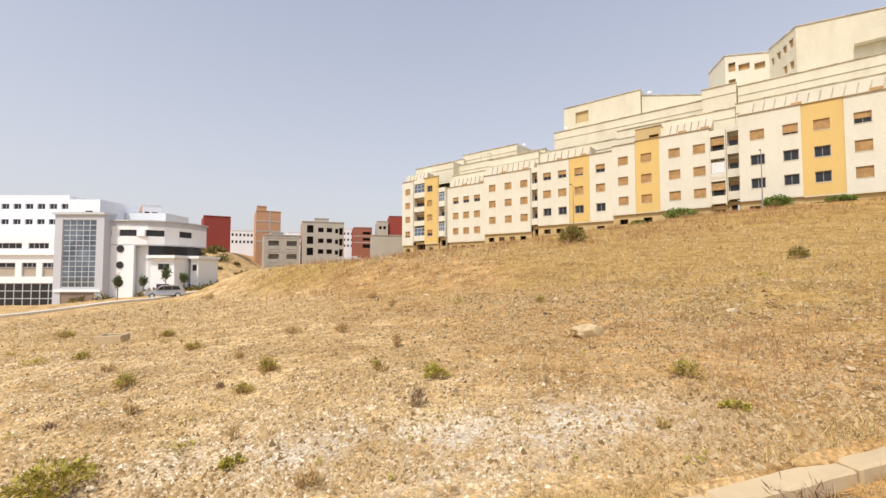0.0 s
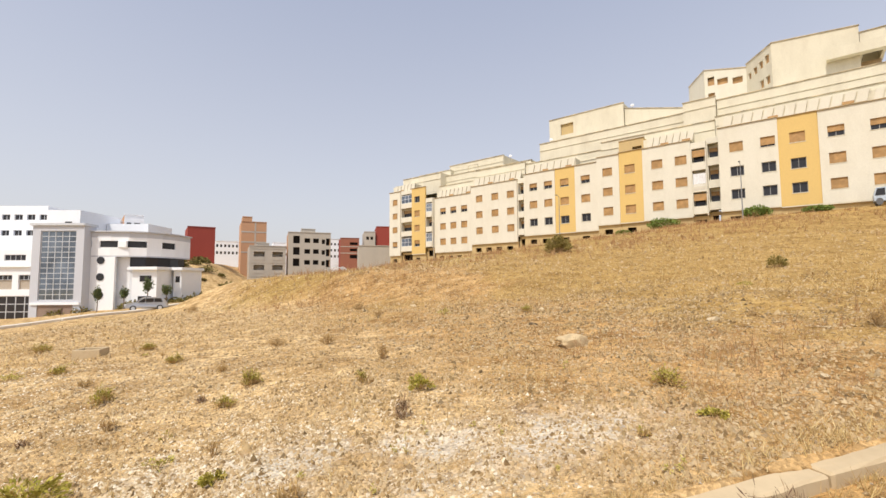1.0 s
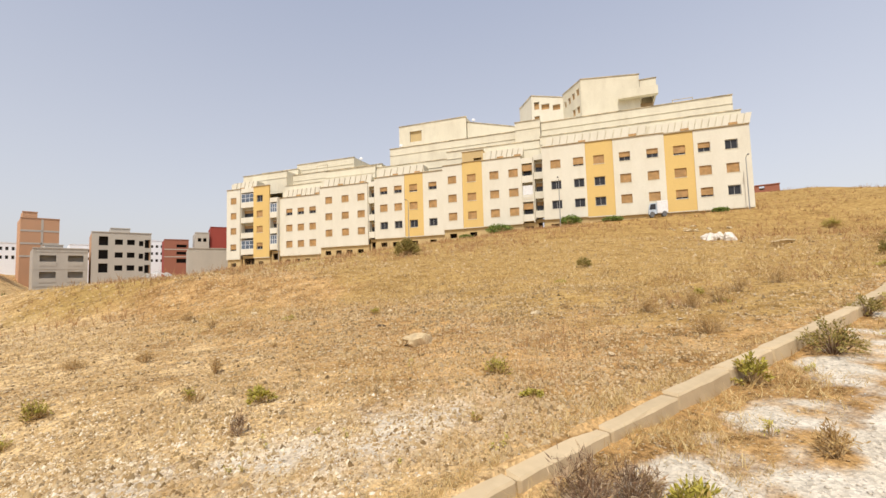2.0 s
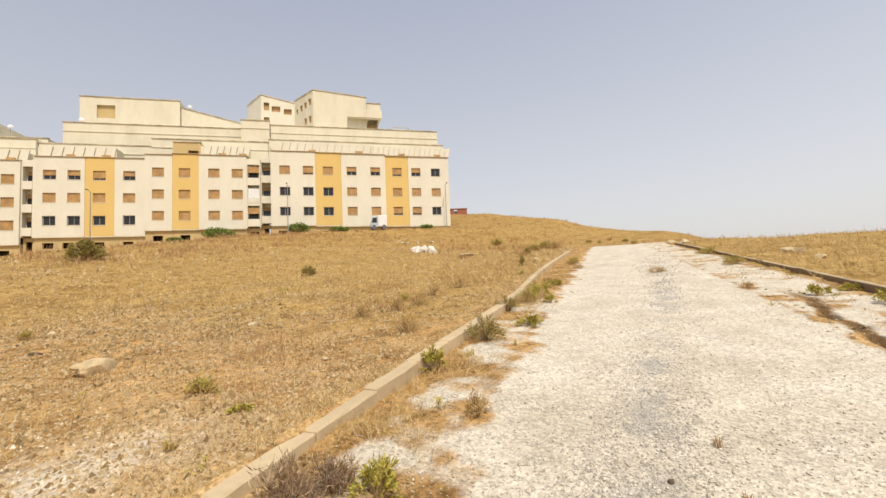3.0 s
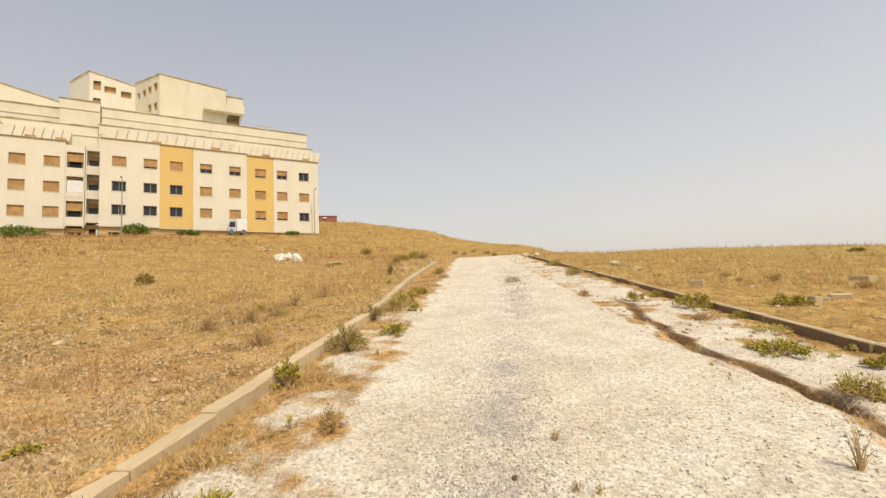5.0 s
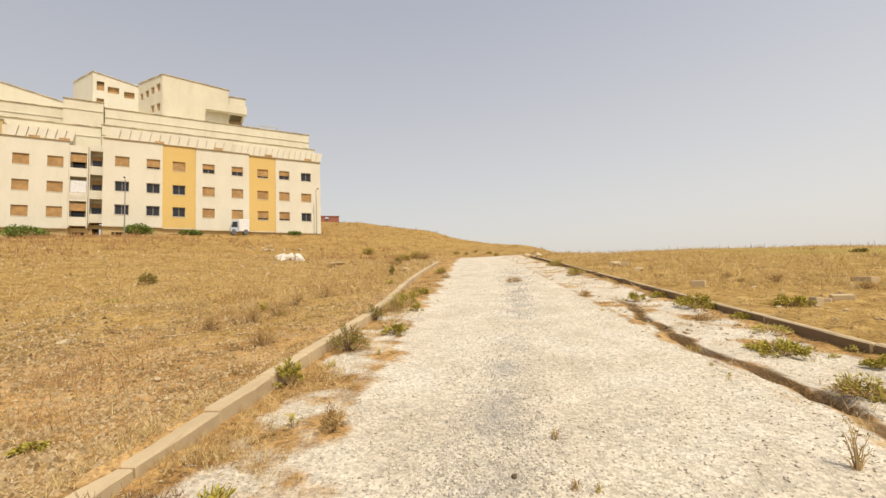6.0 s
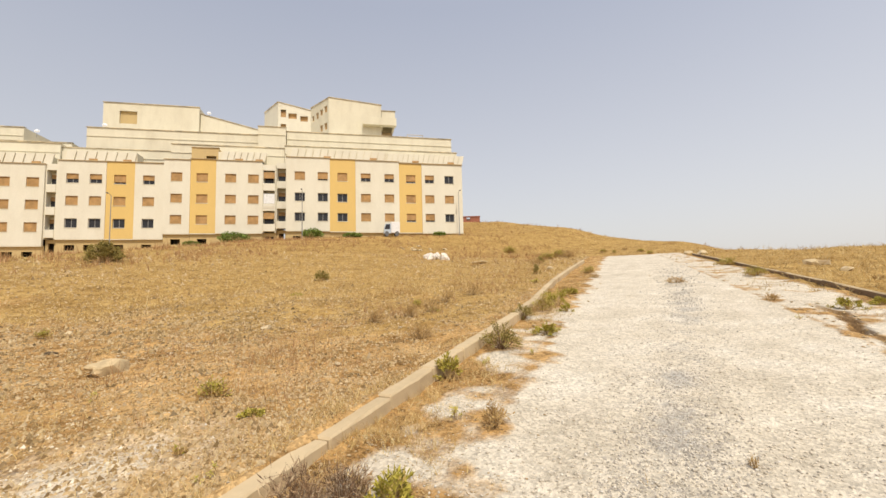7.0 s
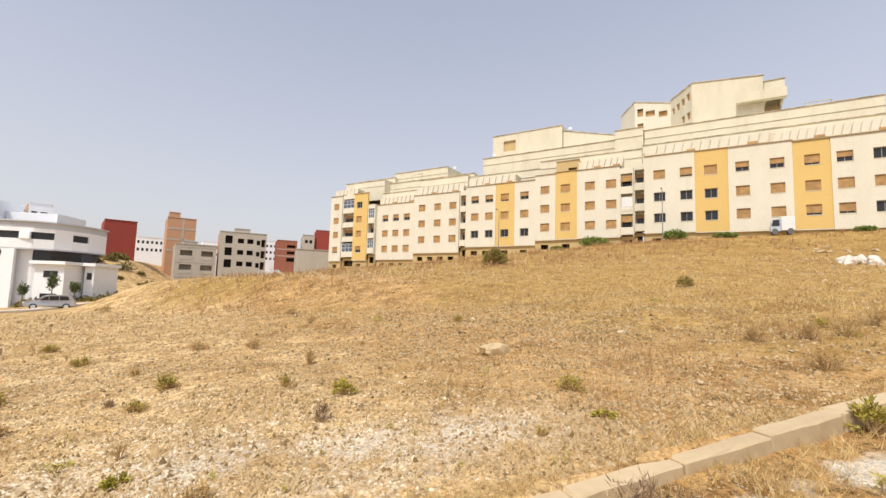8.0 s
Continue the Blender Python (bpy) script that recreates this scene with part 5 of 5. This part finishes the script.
PLANTS = (
    ("green", ((-1.95, 3.89, 0.3, 0.26), (1.33, 5.58, 0.16, 0.2), (2.66, 1.18, 0.18, 0.22), (5.37, 1.83, 0.2, 0.27), (8.08, 1.01, 0.25, 0.2), (11.55, 1.28, 0.32, 0.4), (10.58, 0.95, 0.16, 0.18),
         (13.94, 1.21, 0.25, 0.19), (11.04, -4.31, 0.27, 0.22), (11.84, -5.16, 0.21, 0.13), (9.8, -5.04, 0.39, 0.29), (8.49, -5.32, 0.24, 0.1), (6.17, -4.35, 0.38, 0.18), (9.2, -6.61, 0.36, 0.2),
         (5.42, -4.93, 0.15, 0.1), (4.4, -4.04, 0.09, 0.06),)),
    ("low", ((-0.75, 3.99, 0.11, 0.09), (3.44, 3.12, 0.12, 0.05),)),
    ("yellow", ((-1.29, 4.47, 0.12, 0.09), (-1.48, 5.32, 0.07, 0.16), (-3.34, 5.85, 0.08, 0.11), (-6.38, 11.81, 0.31, 0.18), (-8.41, 14.62, 0.13, 0.11), (1.01, 4.07, 0.04, 0.17), (0.79, 3.77, 0.03, 0.16),
         (0.68, 3.83, 0.04, 0.07), (0.43, 3.27, 0.04, 0.11), (-0.07, 3.69, 0.03, 0.07), (4.06, 13.95, 0.22, 0.17), (3.4, 5.49, 0.07, 0.13), (1.48, 4, 0.04, 0.07), (1.61, 3.67, 0.04, 0.08),
         (1.72, 2.93, 0.03, 0.04), (2.44, 2.43, 0.06, 0.12), (2.33, 2.47, 0.04, 0.08), (12.6, 10.37, 0.25, 0.12), (4.1, 1.28, 0.09, 0.13), (6.06, 1.5, 0.09, 0.08),)),
    ("yellow", ((6.65, 1, 0.08, 0.1), (17.06, 2.76, 0.29, 0.12), (9.76, 3.88, 0.15, 0.08), (1.31, 5.6, 0.03, 0.07), (7.32, -4.97, 0.25, 0.11), (5.91, -4.85, 0.09, 0.06), (6.11, -5.32, 0.2, 0.1),
         (5.15, -3.13, 0.04, 0.13), (5.66, -3.24, 0.03, 0.06), (6.62, -3.42, 0.11, 0.07), (3.05, -1.18, 0.03, 0.05), (9.71, -3.13, 0.06, 0.11),)),
    ("dry", ((-0.87, 4.59, 0.08, 0.16), (-2.29, 6.06, 0.12, 0.12), (-3.03, 6.33, 0.06, 0.08), (1.2, 8.3, 0.18, 0.28), (0.28, 10.59, 0.24, 0.26), (1.97, 21, 0.39, 0.29), (2.23, 16.55, 0.24, 0.25),
         (-8.96, 37.16, 0.48, 0.56), (-4.11, 9.76, 0.15, 0.08), (-1.68, 9.14, 0.15, 0.11), (-0.93, 11.67, 0.26, 0.17), (-0.15, 3.36, 0.13, 0.09), (15, 10.13, 0.18, 0.16), (8.22, 6.62, 0.11, 0.08),
         (2.69, 1.44, 0.11, 0.2), (4.04, 0.87, 0.2, 0.18), (19.64, 0.81, 0.31, 0.19), (7.11, 3.02, 0.28, 0.27), (10.27, 5.36, 0.1, 0.13), (16.83, -1.94, 0.34, 0.19),)),
    ("dry", ((60.38, -0.82, 0.52, 0.46), (8.57, -4.62, 0.3, 0.15), (13, -8.84, 0.28, 0.21), (13.91, -8.43, 0.16, 0.12), (14.86, -8.54, 0.25, 0.13), (11.36, -9.77, 0.27, 0.1), (15.23, -6.58, 0.17, 0.11),
         (3.06, -1.02, 0.03, 0.03), (3.82, -1.03, 0.06, 0.02), (12.15, -3.38, 0.17, 0.17),)),
    ("dead", ((-3.13, 6.13, 0.11, 0.03), (-1.52, 7.01, 0.11, 0.04), (0.92, 4.68, 0.13, 0.22), (2.42, 1.74, 0.27, 0.34), (2.6, 1.5, 0.24, 0.27), (2.3, 1.55, 0.2, 0.2))),
    ("mixed", ((-3.06, 7.86, 0.19, 0.21), (-0.95, 7.54, 0.18, 0.22), (0.68, 6.51, 0.1, 0.17), (-1.11, 6.49, 0.13, 0.08), (-2.97, 11.06, 0.17, 0.17), (-4.6, 14.56, 0.2, 0.21), (-5.53, 11.97, 0.2, 0.12),
         (-9.01, 18.38, 0.31, 0.22), (3.8, 4.07, 0.17, 0.19), (6.01, 11.93, 0.19, 0.12), (2.63, 3.09, 0.06, 0.05), (10.74, 1.53, 0.31, 0.4), (22.33, 1.21, 0.38, 0.32), (10.4, 4.68, 0.15, 0.19),
         (57.26, 1.63, 0.49, 0.44), (55.9, 0.36, 0.4, 0.36), (58.36, -2.59, 0.5, 0.37), (46.87, -2.92, 0.4, 0.36), (4.54, -3.99, 0.22, 0.17),)),
    ("stem", ((-1.88, 4.14, 0.02, 0.19), (0.37, 5.5, 0.03, 0.22), (-1.87, 5, 0.02, 0.12), (3.42, 10.45, 0.08, 0.45), (1.32, 4.32, 0.03, 0.17), (1.61, 2.99, 0.02, 0.17), (1.87, 2.56, 0.02, 0.21),
         (1.24, 2.61, 0.02, 0.16), (2.65, 2.62, 0.02, 0.13), (5.88, 3.63, 0.04, 0.23), (4.68, 2.44, 0.03, 0.34),)),
    ("dark", ((21.14, 3.45, 0.19, 0.45), (32.41, 5.21, 0.35, 0.42), (29.28, -24.6, 0.48, 0.18), (17.2, 12.85, 0.37, 0.45), (16.9, 28.4, 1.06, 1.15),)),
    ("thorn", ((6.9, 1.55, 0.31, 0.41), (9.53, 1.75, 0.27, 0.31),)),
    ("broom", ((3.28, -2.9, 0.11, 0.32),)),
    ("dry", ((8.2, 4.6, 0.25, 0.28), (8.9, 4.1, 0.3, 0.34), (9.6, 3.9, 0.3, 0.36), (11.2, 4.2, 0.35, 0.36), (13.0, 4.0, 0.35, 0.4), (44.0, 4.5, 0.9, 0.7), (30.0, 5.0, 0.6, 0.5), (29.0, 9.0, 0.5, 0.5))),
    ("mixed", ((41.0, 6.0, 0.8, 0.6), (46.0, 5.5, 0.9, 0.7), (18.5, -4.6, 0.4, 0.25), (25.0, -5.0, 0.5, 0.3), (52.0, 12.0, 0.9, 0.9))),
)
seed_ = 100
for kind, places in PLANTS:
    for s, n, r_, h_ in places:
        shrub(s, n, r_, h_, kind, seed_)
        seed_ += 1

# hedges and saplings at the foot of the flats
def hedge(k, b, wide, tall, seed):
    gen = np.random.default_rng(seed)
    x, y = (Matrix.Rotation(radians(FAZ), 3, "Z") @ Vector((k, b, 0)) + Vector((FX, FY, 0))).xy
    ob = thing("shrub", pose(x, y, stand(x, y), 0, 0, FAZ), "dense dark-green bush growing against the flats", "plant", "bushes at the foot of the flats")
    c = gen.normal(0, 1, (1800, 3))
    c /= np.linalg.norm(c, axis=1)[:, None]
    lumps = 1 + 0.25 * np.sin(4 * c[:, :1] + seed) * np.cos(5 * c[:, 1:2])
    c = c * lumps * gen.uniform(0.55, 1.0, (1800, 1)) * np.array([wide, wide * 0.5, tall * 0.6]) + np.array([0, 0, tall * 0.55])
    c[:, 2] = np.maximum(c[:, 2], 0.02)
    leaf_cloud("foliage", gen, c, c - np.array([0, 0, tall * 0.3]), 0.22, 0.07, LEAF_G, ob)
    bm = bmesh.new()
    for j in range(5):
        tube(bm, [(0.1 * j - 0.2, 0, -0.1), (wide * (j - 2) * 0.3, 0, tall * 0.7)], [0.05, 0.02], 5)
    part("branchwork", bm, BARK, ob)


for k, wide, tall, seed in ((65.3, 1.4, 1.1, 1), (70.8, 1.3, 0.5, 2), (55.0, 2.0, 1.2, 3), (49.8, 0.9, 0.6, 4), (83.5, 0.8, 0.4, 5)):
    hedge(k, -1.8, wide, tall, seed)

# dry dock stalks between the kerb and the scree
stalks = np.random.default_rng(77)
for i in range(24):
    s_, n_s = stalks.uniform(3.0, 15.0), 2.6 + abs(stalks.normal(0, 1.7))
    shrub(s_, n_s, stalks.uniform(0.03, 0.07), stalks.uniform(0.16, 0.42), "stem", 400 + i)
for i in range(9):
    shrub(stalks.uniform(-7, 3), stalks.uniform(3.2, 11), stalks.uniform(0.03, 0.06), stalks.uniform(0.10, 0.22), "stem", 500 + i)
for i in range(8):
    shrub(stalks.uniform(-8, 9), stalks.uniform(3.0, 15), stalks.uniform(0.05, 0.11), stalks.uniform(0.05, 0.11), stalks.choice(["dry", "yellow", "dry"]), 600 + i)
for i in range(7):
    shrub(stalks.uniform(5.5, 16.0), stalks.uniform(1.3, 1.95), stalks.uniform(0.10, 0.2), stalks.uniform(0.07, 0.15), stalks.choice(["dry", "yellow", "dry"]), 700 + i)

# scrub on the far side of the valley
far = np.random.default_rng(31)
pts_, dirs_ = [], []
for i in range(210):
    s_, n_s = far.uniform(-42, -12), far.uniform(84, 124)
    if wobble(s_, n_s, 6.0, 3.0) < -0.25:
        continue
    x, y = spot(s_, n_s)
    r_ = far.uniform(0.5, 1.9)
    c = far.normal(0, 1, (110, 3))
    c /= np.linalg.norm(c, axis=1)[:, None]
    c = c * far.uniform(0.4, 1, (110, 1)) * np.array([r_, r_, r_ * 0.7])
    c[:, 2] = np.abs(c[:, 2])
    pts_.append(c + np.array([x, y, float(land(np.array([x]), np.array([y]))[0])]))
    dirs_.append(c)
scrub = leaf_cloud("far_scrub", far, np.concatenate(pts_), np.concatenate(dirs_), 0.5, 0.16, varied("scrub_leaf", [(0.11, 0.11, 0.03), (0.19, 0.165, 0.05), (0.29, 0.23, 0.09)]), None)
tagged(scrub, "olive-brown scrub on the far slope below the town", "scrub", "", "stuff")

# ---- grass and loose stone ----
gen = np.random.default_rng(11)


def scatter(count, r0, r1, a0=-62, a1=135):
    r = r0 * (r1 / r0) ** gen.uniform(0, 1, count)
    a = np.radians(gen.uniform(a0, a1, count))
    x, y = r * np.sin(a), r * np.cos(a)
    return x, y, r


def blades(name, count, r0, r1, tall, wide, label, keep, where=None, slant=0.75, mat=None):
    x, y, r = scatter(count, r0, r1)
    s, n = along(x, y)
    g = gravel_cover(s, n)
    w = 0.5 + 0.5 * wobble(x, y, 0.5, 21.0) * 0.8 + 0.35 * wobble(x, y, 2.2, 22.0)
    p = np.clip(0.10 + keep * straw_cover(s, n) * (0.55 + 0.6 * wobble(x, y, 1.1, 23.0) + 0.4 * wobble(x, y, 3.7, 24.0)) + 0.35 * w, 0.04, 1) * (1 - 0.96 * g)
    p *= np.where((n > WALL_N - 0.2) & (n < kerb_n(s)) & (s < 46), np.where((n > 1.0) | (n < -3.3), 0.8, 0.05), 1.0)
    p *= np.where(np.abs(n - kerb_n(s) - 0.09) < 0.10, 0.0, 1.0)
    if where is not None:
        p = p * where(s, n, x, y)
    ok = gen.uniform(0, 1, count) < p
    x, y, r = x[ok], y[ok], r[ok]
    k = len(x)
    # clumps: several blades from each root
    per = 4
    x, y, r = np.repeat(x, per), np.repeat(y, per), np.repeat(r, per)
    size = np.repeat(np.clip(gen.lognormal(-0.35, 0.5, k), 0.2, 2.2), per)
    x = x + gen.normal(0, 0.012, k * per) * (1 + r * 0.12)
    y = y + gen.normal(0, 0.012, k * per) * (1 + r * 0.12)
    z = ground(x, y) - 0.01
    h = tall * size * gen.uniform(0.45, 1.15, k * per)
    lean = gen.normal(0, slant, (k * per, 2)) * h[:, None]
    a = gen.uniform(0, np.pi, k * per)
    wd = (wide * (0.4 + 0.075 * r)) * gen.uniform(0.6, 1.3, k * per)
    base = np.stack([x, y, z], -1)
    off = np.stack([np.cos(a) * wd, np.sin(a) * wd, 0 * a], -1)
    tip = base + np.stack([lean[:, 0], lean[:, 1], h], -1)
    ob = link_mesh(name, np.stack([base - off, base + off, tip], 1).reshape(-1, 3), np.arange(k * per * 3).reshape(-1, 3), mat or STRAW)
    return tagged(ob, label, "grass", "", "stuff")


blades("dry_grass", 75000, 2.0, 22, 0.07, 0.0045, "short dry straw grass over the stony slope", 0.35)
blades("tall_dry_grass", 42000, 14, 110, 0.26, 0.0042, "taller golden dry grass on the hill and field", 0.75)

WEED = varied("brown_weed_stem", [(0.36, 0.19, 0.085), (0.46, 0.27, 0.12), (0.27, 0.145, 0.07), (0.54, 0.36, 0.18)])


def crest(s, n, x, y):
    return smooth((n - 22) / 8) * smooth((48 - n) / 6) * smooth((s + 8) / 10) * smooth((60 - s) / 10) * np.clip(0.25 + 0.7 * wobble(x, y, 2.4, 61.0), 0.02, 1)


def beside_kerb(s, n, x, y):
    return smooth((n - 2.6) / 0.8) * smooth((9.5 - n) / 5) * smooth((s - 2) / 5) * smooth((40 - s) / 10) * np.clip(0.30 + 0.8 * wobble(x, y, 1.5, 62.0), 0.02, 1)


def verge(s, n, x, y):
    return 7.0 * (np.abs(s - 11) < 10) * smooth((n - 0.85) / 0.5) * smooth((2.6 - n) / 0.4) * np.clip(0.35 + 0.9 * wobble(x, y, 0.55, 63.0), 0.02, 1)


blades("verge_grass", 160000, 2.0, 22, 0.085, 0.0042, "dry tufts of grass on the verge before the kerb", 0.9, verge, 0.6)
blades("crest_weeds", 110000, 20, 75, 0.46, 0.0055, "tall dry weeds along the brow of the hill", 0.9, crest, 0.28, WEED)
def far_hill(s, n, x, y):
    return smooth((s - 30) / 15) * np.maximum(smooth((n - 3) / 3), 0.12 * smooth((-6 - n) / 3)) * np.clip(0.3 + 0.8 * wobble(x, y, 3.5, 64.0), 0.03, 1)


blades("hill_weeds", 90000, 30, 120, 0.42, 0.0050, "brown dried weeds over the far hilltop", 0.9, far_hill, 0.4, WEED)
blades("brown_weeds", 90000, 4, 45, 0.24, 0.0040, "reddish-brown dried weeds behind the kerb", 0.9, beside_kerb, 0.35, WEED)


def pebbles(name, count, r0, r1, mat, label, on_gravel, size, flat):
    x, y, r = scatter(count, r0, r1)
    s, n = along(x, y)
    g = gravel_cover(s, n)
    ruts = 0.55 + 0.6 * np.exp(-((n + 0.55) / 0.45) ** 2) + 0.35 * wobble(x, y, 0.7, 31.0)
    ruts = ruts * np.where(n > 2.8, 0.35, 1.0)
    p = g * ruts if on_gravel else (1 - g) * np.clip(0.45 + 0.5 * wobble(x, y, 1.6, 33.0), 0.08, 1) * (1 - 0.7 * straw_cover(s, n))
    p = p * np.where(np.abs(n - kerb_n(s) - 0.09) < 0.11, 0, 1) * np.where(np.abs(n - WALL_N + 0.08) < 0.1, 0, 1)
    ok = gen.uniform(0, 1, count) < p
    x, y, r = x[ok], y[ok], r[ok]
    k = len(x)
    rad = np.maximum(size * np.clip(gen.lognormal(0, 0.45, k), 0.3, 2.1), 0.0013 * r) * 0.5
    z = ground(x, y) + rad * flat * 0.4
    shape = np.array([(1, 0, 0), (0.3, 0.95, 0.1), (-0.8, 0.5, 0), (-0.75, -0.6, 0.1), (0.35, -0.9, 0), (0.1, 0.1, 1.0), (-0.2, 0, -0.8)])
    tris = np.array([(0, 1, 5), (1, 2, 5), (2, 3, 5), (3, 4, 5), (4, 0, 5), (1, 0, 6), (2, 1, 6), (3, 2, 6), (4, 3, 6), (0, 4, 6)])
    a = gen.uniform(0, 2 * np.pi, k)
    v = shape[None] * (1 + gen.normal(0, 0.22, (k, 7, 1))) * rad[:, None, None] * np.stack([np.ones(k), gen.uniform(0.55, 1, k), flat * gen.uniform(0.6, 1.3, k)], -1)[:, None, :]
    c, sn = np.cos(a)[:, None], np.sin(a)[:, None]
    v = np.stack([v[..., 0] * c - v[..., 1] * sn, v[..., 0] * sn + v[..., 1] * c, v[..., 2] + gen.normal(0, 0.25, k)[:, None] * v[..., 0]], -1)
    v = v + np.stack([x, y, z], -1)[:, None]
    f_ = (tris[None] + 7 * np.arange(k)[:, None, None]).reshape(-1, 3)
    ob = link_mesh(name, v.reshape(-1, 3), f_, mat)
    return tagged(ob, label, "gravel", "", "stuff")


GRAVEL = varied("crushed_limestone", [(0.58, 0.51, 0.415), (0.68, 0.62, 0.53), (0.50, 0.435, 0.345), (0.63, 0.555, 0.45), (0.40, 0.345, 0.27), (0.73, 0.68, 0.60)])
SCREE = varied("ochre_scree", [(0.47, 0.344, 0.192), (0.538, 0.41, 0.248), (0.378, 0.262, 0.136), (0.588, 0.476, 0.32), (0.319, 0.221, 0.112)])
pebbles("gravel", 130000, 1.8, 30, GRAVEL, "loose pale crushed stone on the track", True, 0.0155, 0.7)
pebbles("scree", 60000, 2.2, 22, SCREE, "loose flat ochre stones over the slope", False, 0.021, 0.32)
pebbles("coarse_scree", 45000, 8, 60, SCREE, "scattered larger ochre stones on the hillside", False, 0.055, 0.35)


# flat angular shards over the slope, and darker, coarser stone between the wheel tracks
def shards(name, x, y, r, size, least, stops, label, high=0.55):
    k = len(x)
    rad = np.maximum(size, least * r) * np.clip(gen.lognormal(0, 0.5, k), 0.3, 2.0) * 0.6
    shape = np.array([(1, 0.1, 0.0), (-0.4, 0.8, 0), (-0.6, -0.7, 0.0), (0.15, 0.0, 1.0)])
    v = shape[None] * (1 + gen.normal(0, 0.28, (k, 4, 1)))
    v[..., 2] *= high * gen.uniform(0.5, 1.4, (k, 1))
    a = gen.uniform(0, 2 * np.pi, k)[:, None]
    v = np.stack([v[..., 0] * np.cos(a) - v[..., 1] * np.sin(a), v[..., 0] * np.sin(a) + v[..., 1] * np.cos(a), v[..., 2] - 0.08], -1) * rad[:, None, None]
    v = v + np.stack([x, y, ground(x, y)], -1)[:, None]
    f_ = (np.array([(0, 1, 3), (1, 2, 3), (2, 0, 3)])[None] + 4 * np.arange(k)[:, None, None]).reshape(-1, 3)
    return tagged(link_mesh(name, v.reshape(-1, 3), f_, varied(name + "_stone", stops)), label, "gravel", "", "stuff")


x, y, r = scatter(190000, 2.0, 40, 40, 130)
s, n = along(x, y)
ok = gen.uniform(0, 1, len(x)) < 1.4 * track_crown(s, n) * np.clip(0.6 + 0.6 * wobble(x, y, 0.6, 41.0), 0.15, 1)
shards("grey_gravel", x[ok], y[ok], r[ok], 0.015, 0.0021, [(0.30, 0.27, 0.23), (0.40, 0.36, 0.31), (0.21, 0.19, 0.16), (0.52, 0.47, 0.40)], "loose grey stones down the middle of the track", 0.8)
x, y, r = scatter(230000, 3.2, 42, -58, 75)
s, n = along(x, y)
lie = (n > kerb_n(s) + 0.2) * (1 - 0.75 * straw_cover(s, n)) * (1 - 0.6 * gravel_cover(s, n)) * np.clip(0.62 + 0.5 * wobble(x, y, 1.9, 51.0) + 0.3 * wobble(x, y, 0.6, 52.0), 0.12, 1)
ok = gen.uniform(0, 1, len(x)) < lie
shards("stone_shards", x[ok], y[ok], r[ok], 0.026, 0.0030, [(0.42, 0.285, 0.135), (0.52, 0.38, 0.215), (0.30, 0.195, 0.085), (0.56, 0.43, 0.26), (0.17, 0.105, 0.045), (0.38, 0.25, 0.11)], "dense flat stone shards over the dry slope", 0.8)
# dug-over heap of dark stony soil on the slope
spots_ = ((9.6, 11.6, 0.5, 0.4), (7.5, 8.0, 0.4, 0.3), (7.0, 6.9, 0.5, 0.25), (10.1, 8.6, 0.9, 0.45), (11.4, 12.5, 1.6, 0.4), (7.6, 9.7, 0.6, 0.4), (11.3, 8.2, 0.7, 0.3), (6.8, 9.4, 0.35, 0.3))
hs_, hn_ = (np.concatenate([gen.normal(q[i], q[2 + i], int(420 * q[2])) for q in spots_]) for i in (0, 1))
x, y = spot(hs_, hn_)
shards("dark_rubble", x, y, np.full(len(x), 11.0), 0.045, 0.001, [(0.26, 0.17, 0.07), (0.36, 0.24, 0.10), (0.18, 0.115, 0.05), (0.50, 0.36, 0.18)], "patches of darker broken stone on the slope", 0.8)
# coarse broken stone in the middle of the slope, and cream chips low down near the road
x, y, r = scatter(120000, 4.0, 30, -50, 60)
s, n = along(x, y)
lie = np.exp(-((s - 6) / 6.0) ** 2 - ((n - 9.5) / 5.5) ** 2) * (n > 2.6) * np.clip(0.45 + 0.7 * wobble(x, y, 1.2, 71.0) + 0.4 * wobble(x, y, 0.4, 72.0), 0.03, 1)
ok = gen.uniform(0, 1, len(x)) < 1.1 * lie
# the two darkest tones stand in for shadow gaps between the stones
shards("broken_stone", x[ok], y[ok], r[ok], 0.036, 0.0040, [(0.38, 0.25, 0.11), (0.50, 0.37, 0.20), (0.16, 0.10, 0.042), (0.44, 0.31, 0.145), (0.11, 0.068, 0.03), (0.55, 0.42, 0.25)], "coarse angular stones over the middle of the slope", 0.9)
x, y, r = scatter(120000, 2.2, 16, -60, 60)
s, n = along(x, y)
lie = smooth((n - kerb_n(s) - 0.35) / 0.4) * smooth((8.5 - n + 1.2 * np.clip(-s, 0, 8)) / 4) * smooth((3.5 - s) / 4) * np.clip(0.5 + 0.7 * wobble(x, y, 0.9, 73.0) + 0.4 * wobble(x, y, 0.35, 74.0), 0.03, 1)
ok = gen.uniform(0, 1, len(x)) < 0.8 * lie
shards("cream_chips", x[ok], y[ok], r[ok], 0.022, 0.0022, [(0.66, 0.54, 0.36), (0.74, 0.65, 0.49), (0.56, 0.43, 0.26), (0.78, 0.71, 0.58)], "cream stone chips strewn over the foot of the slope", 0.7)
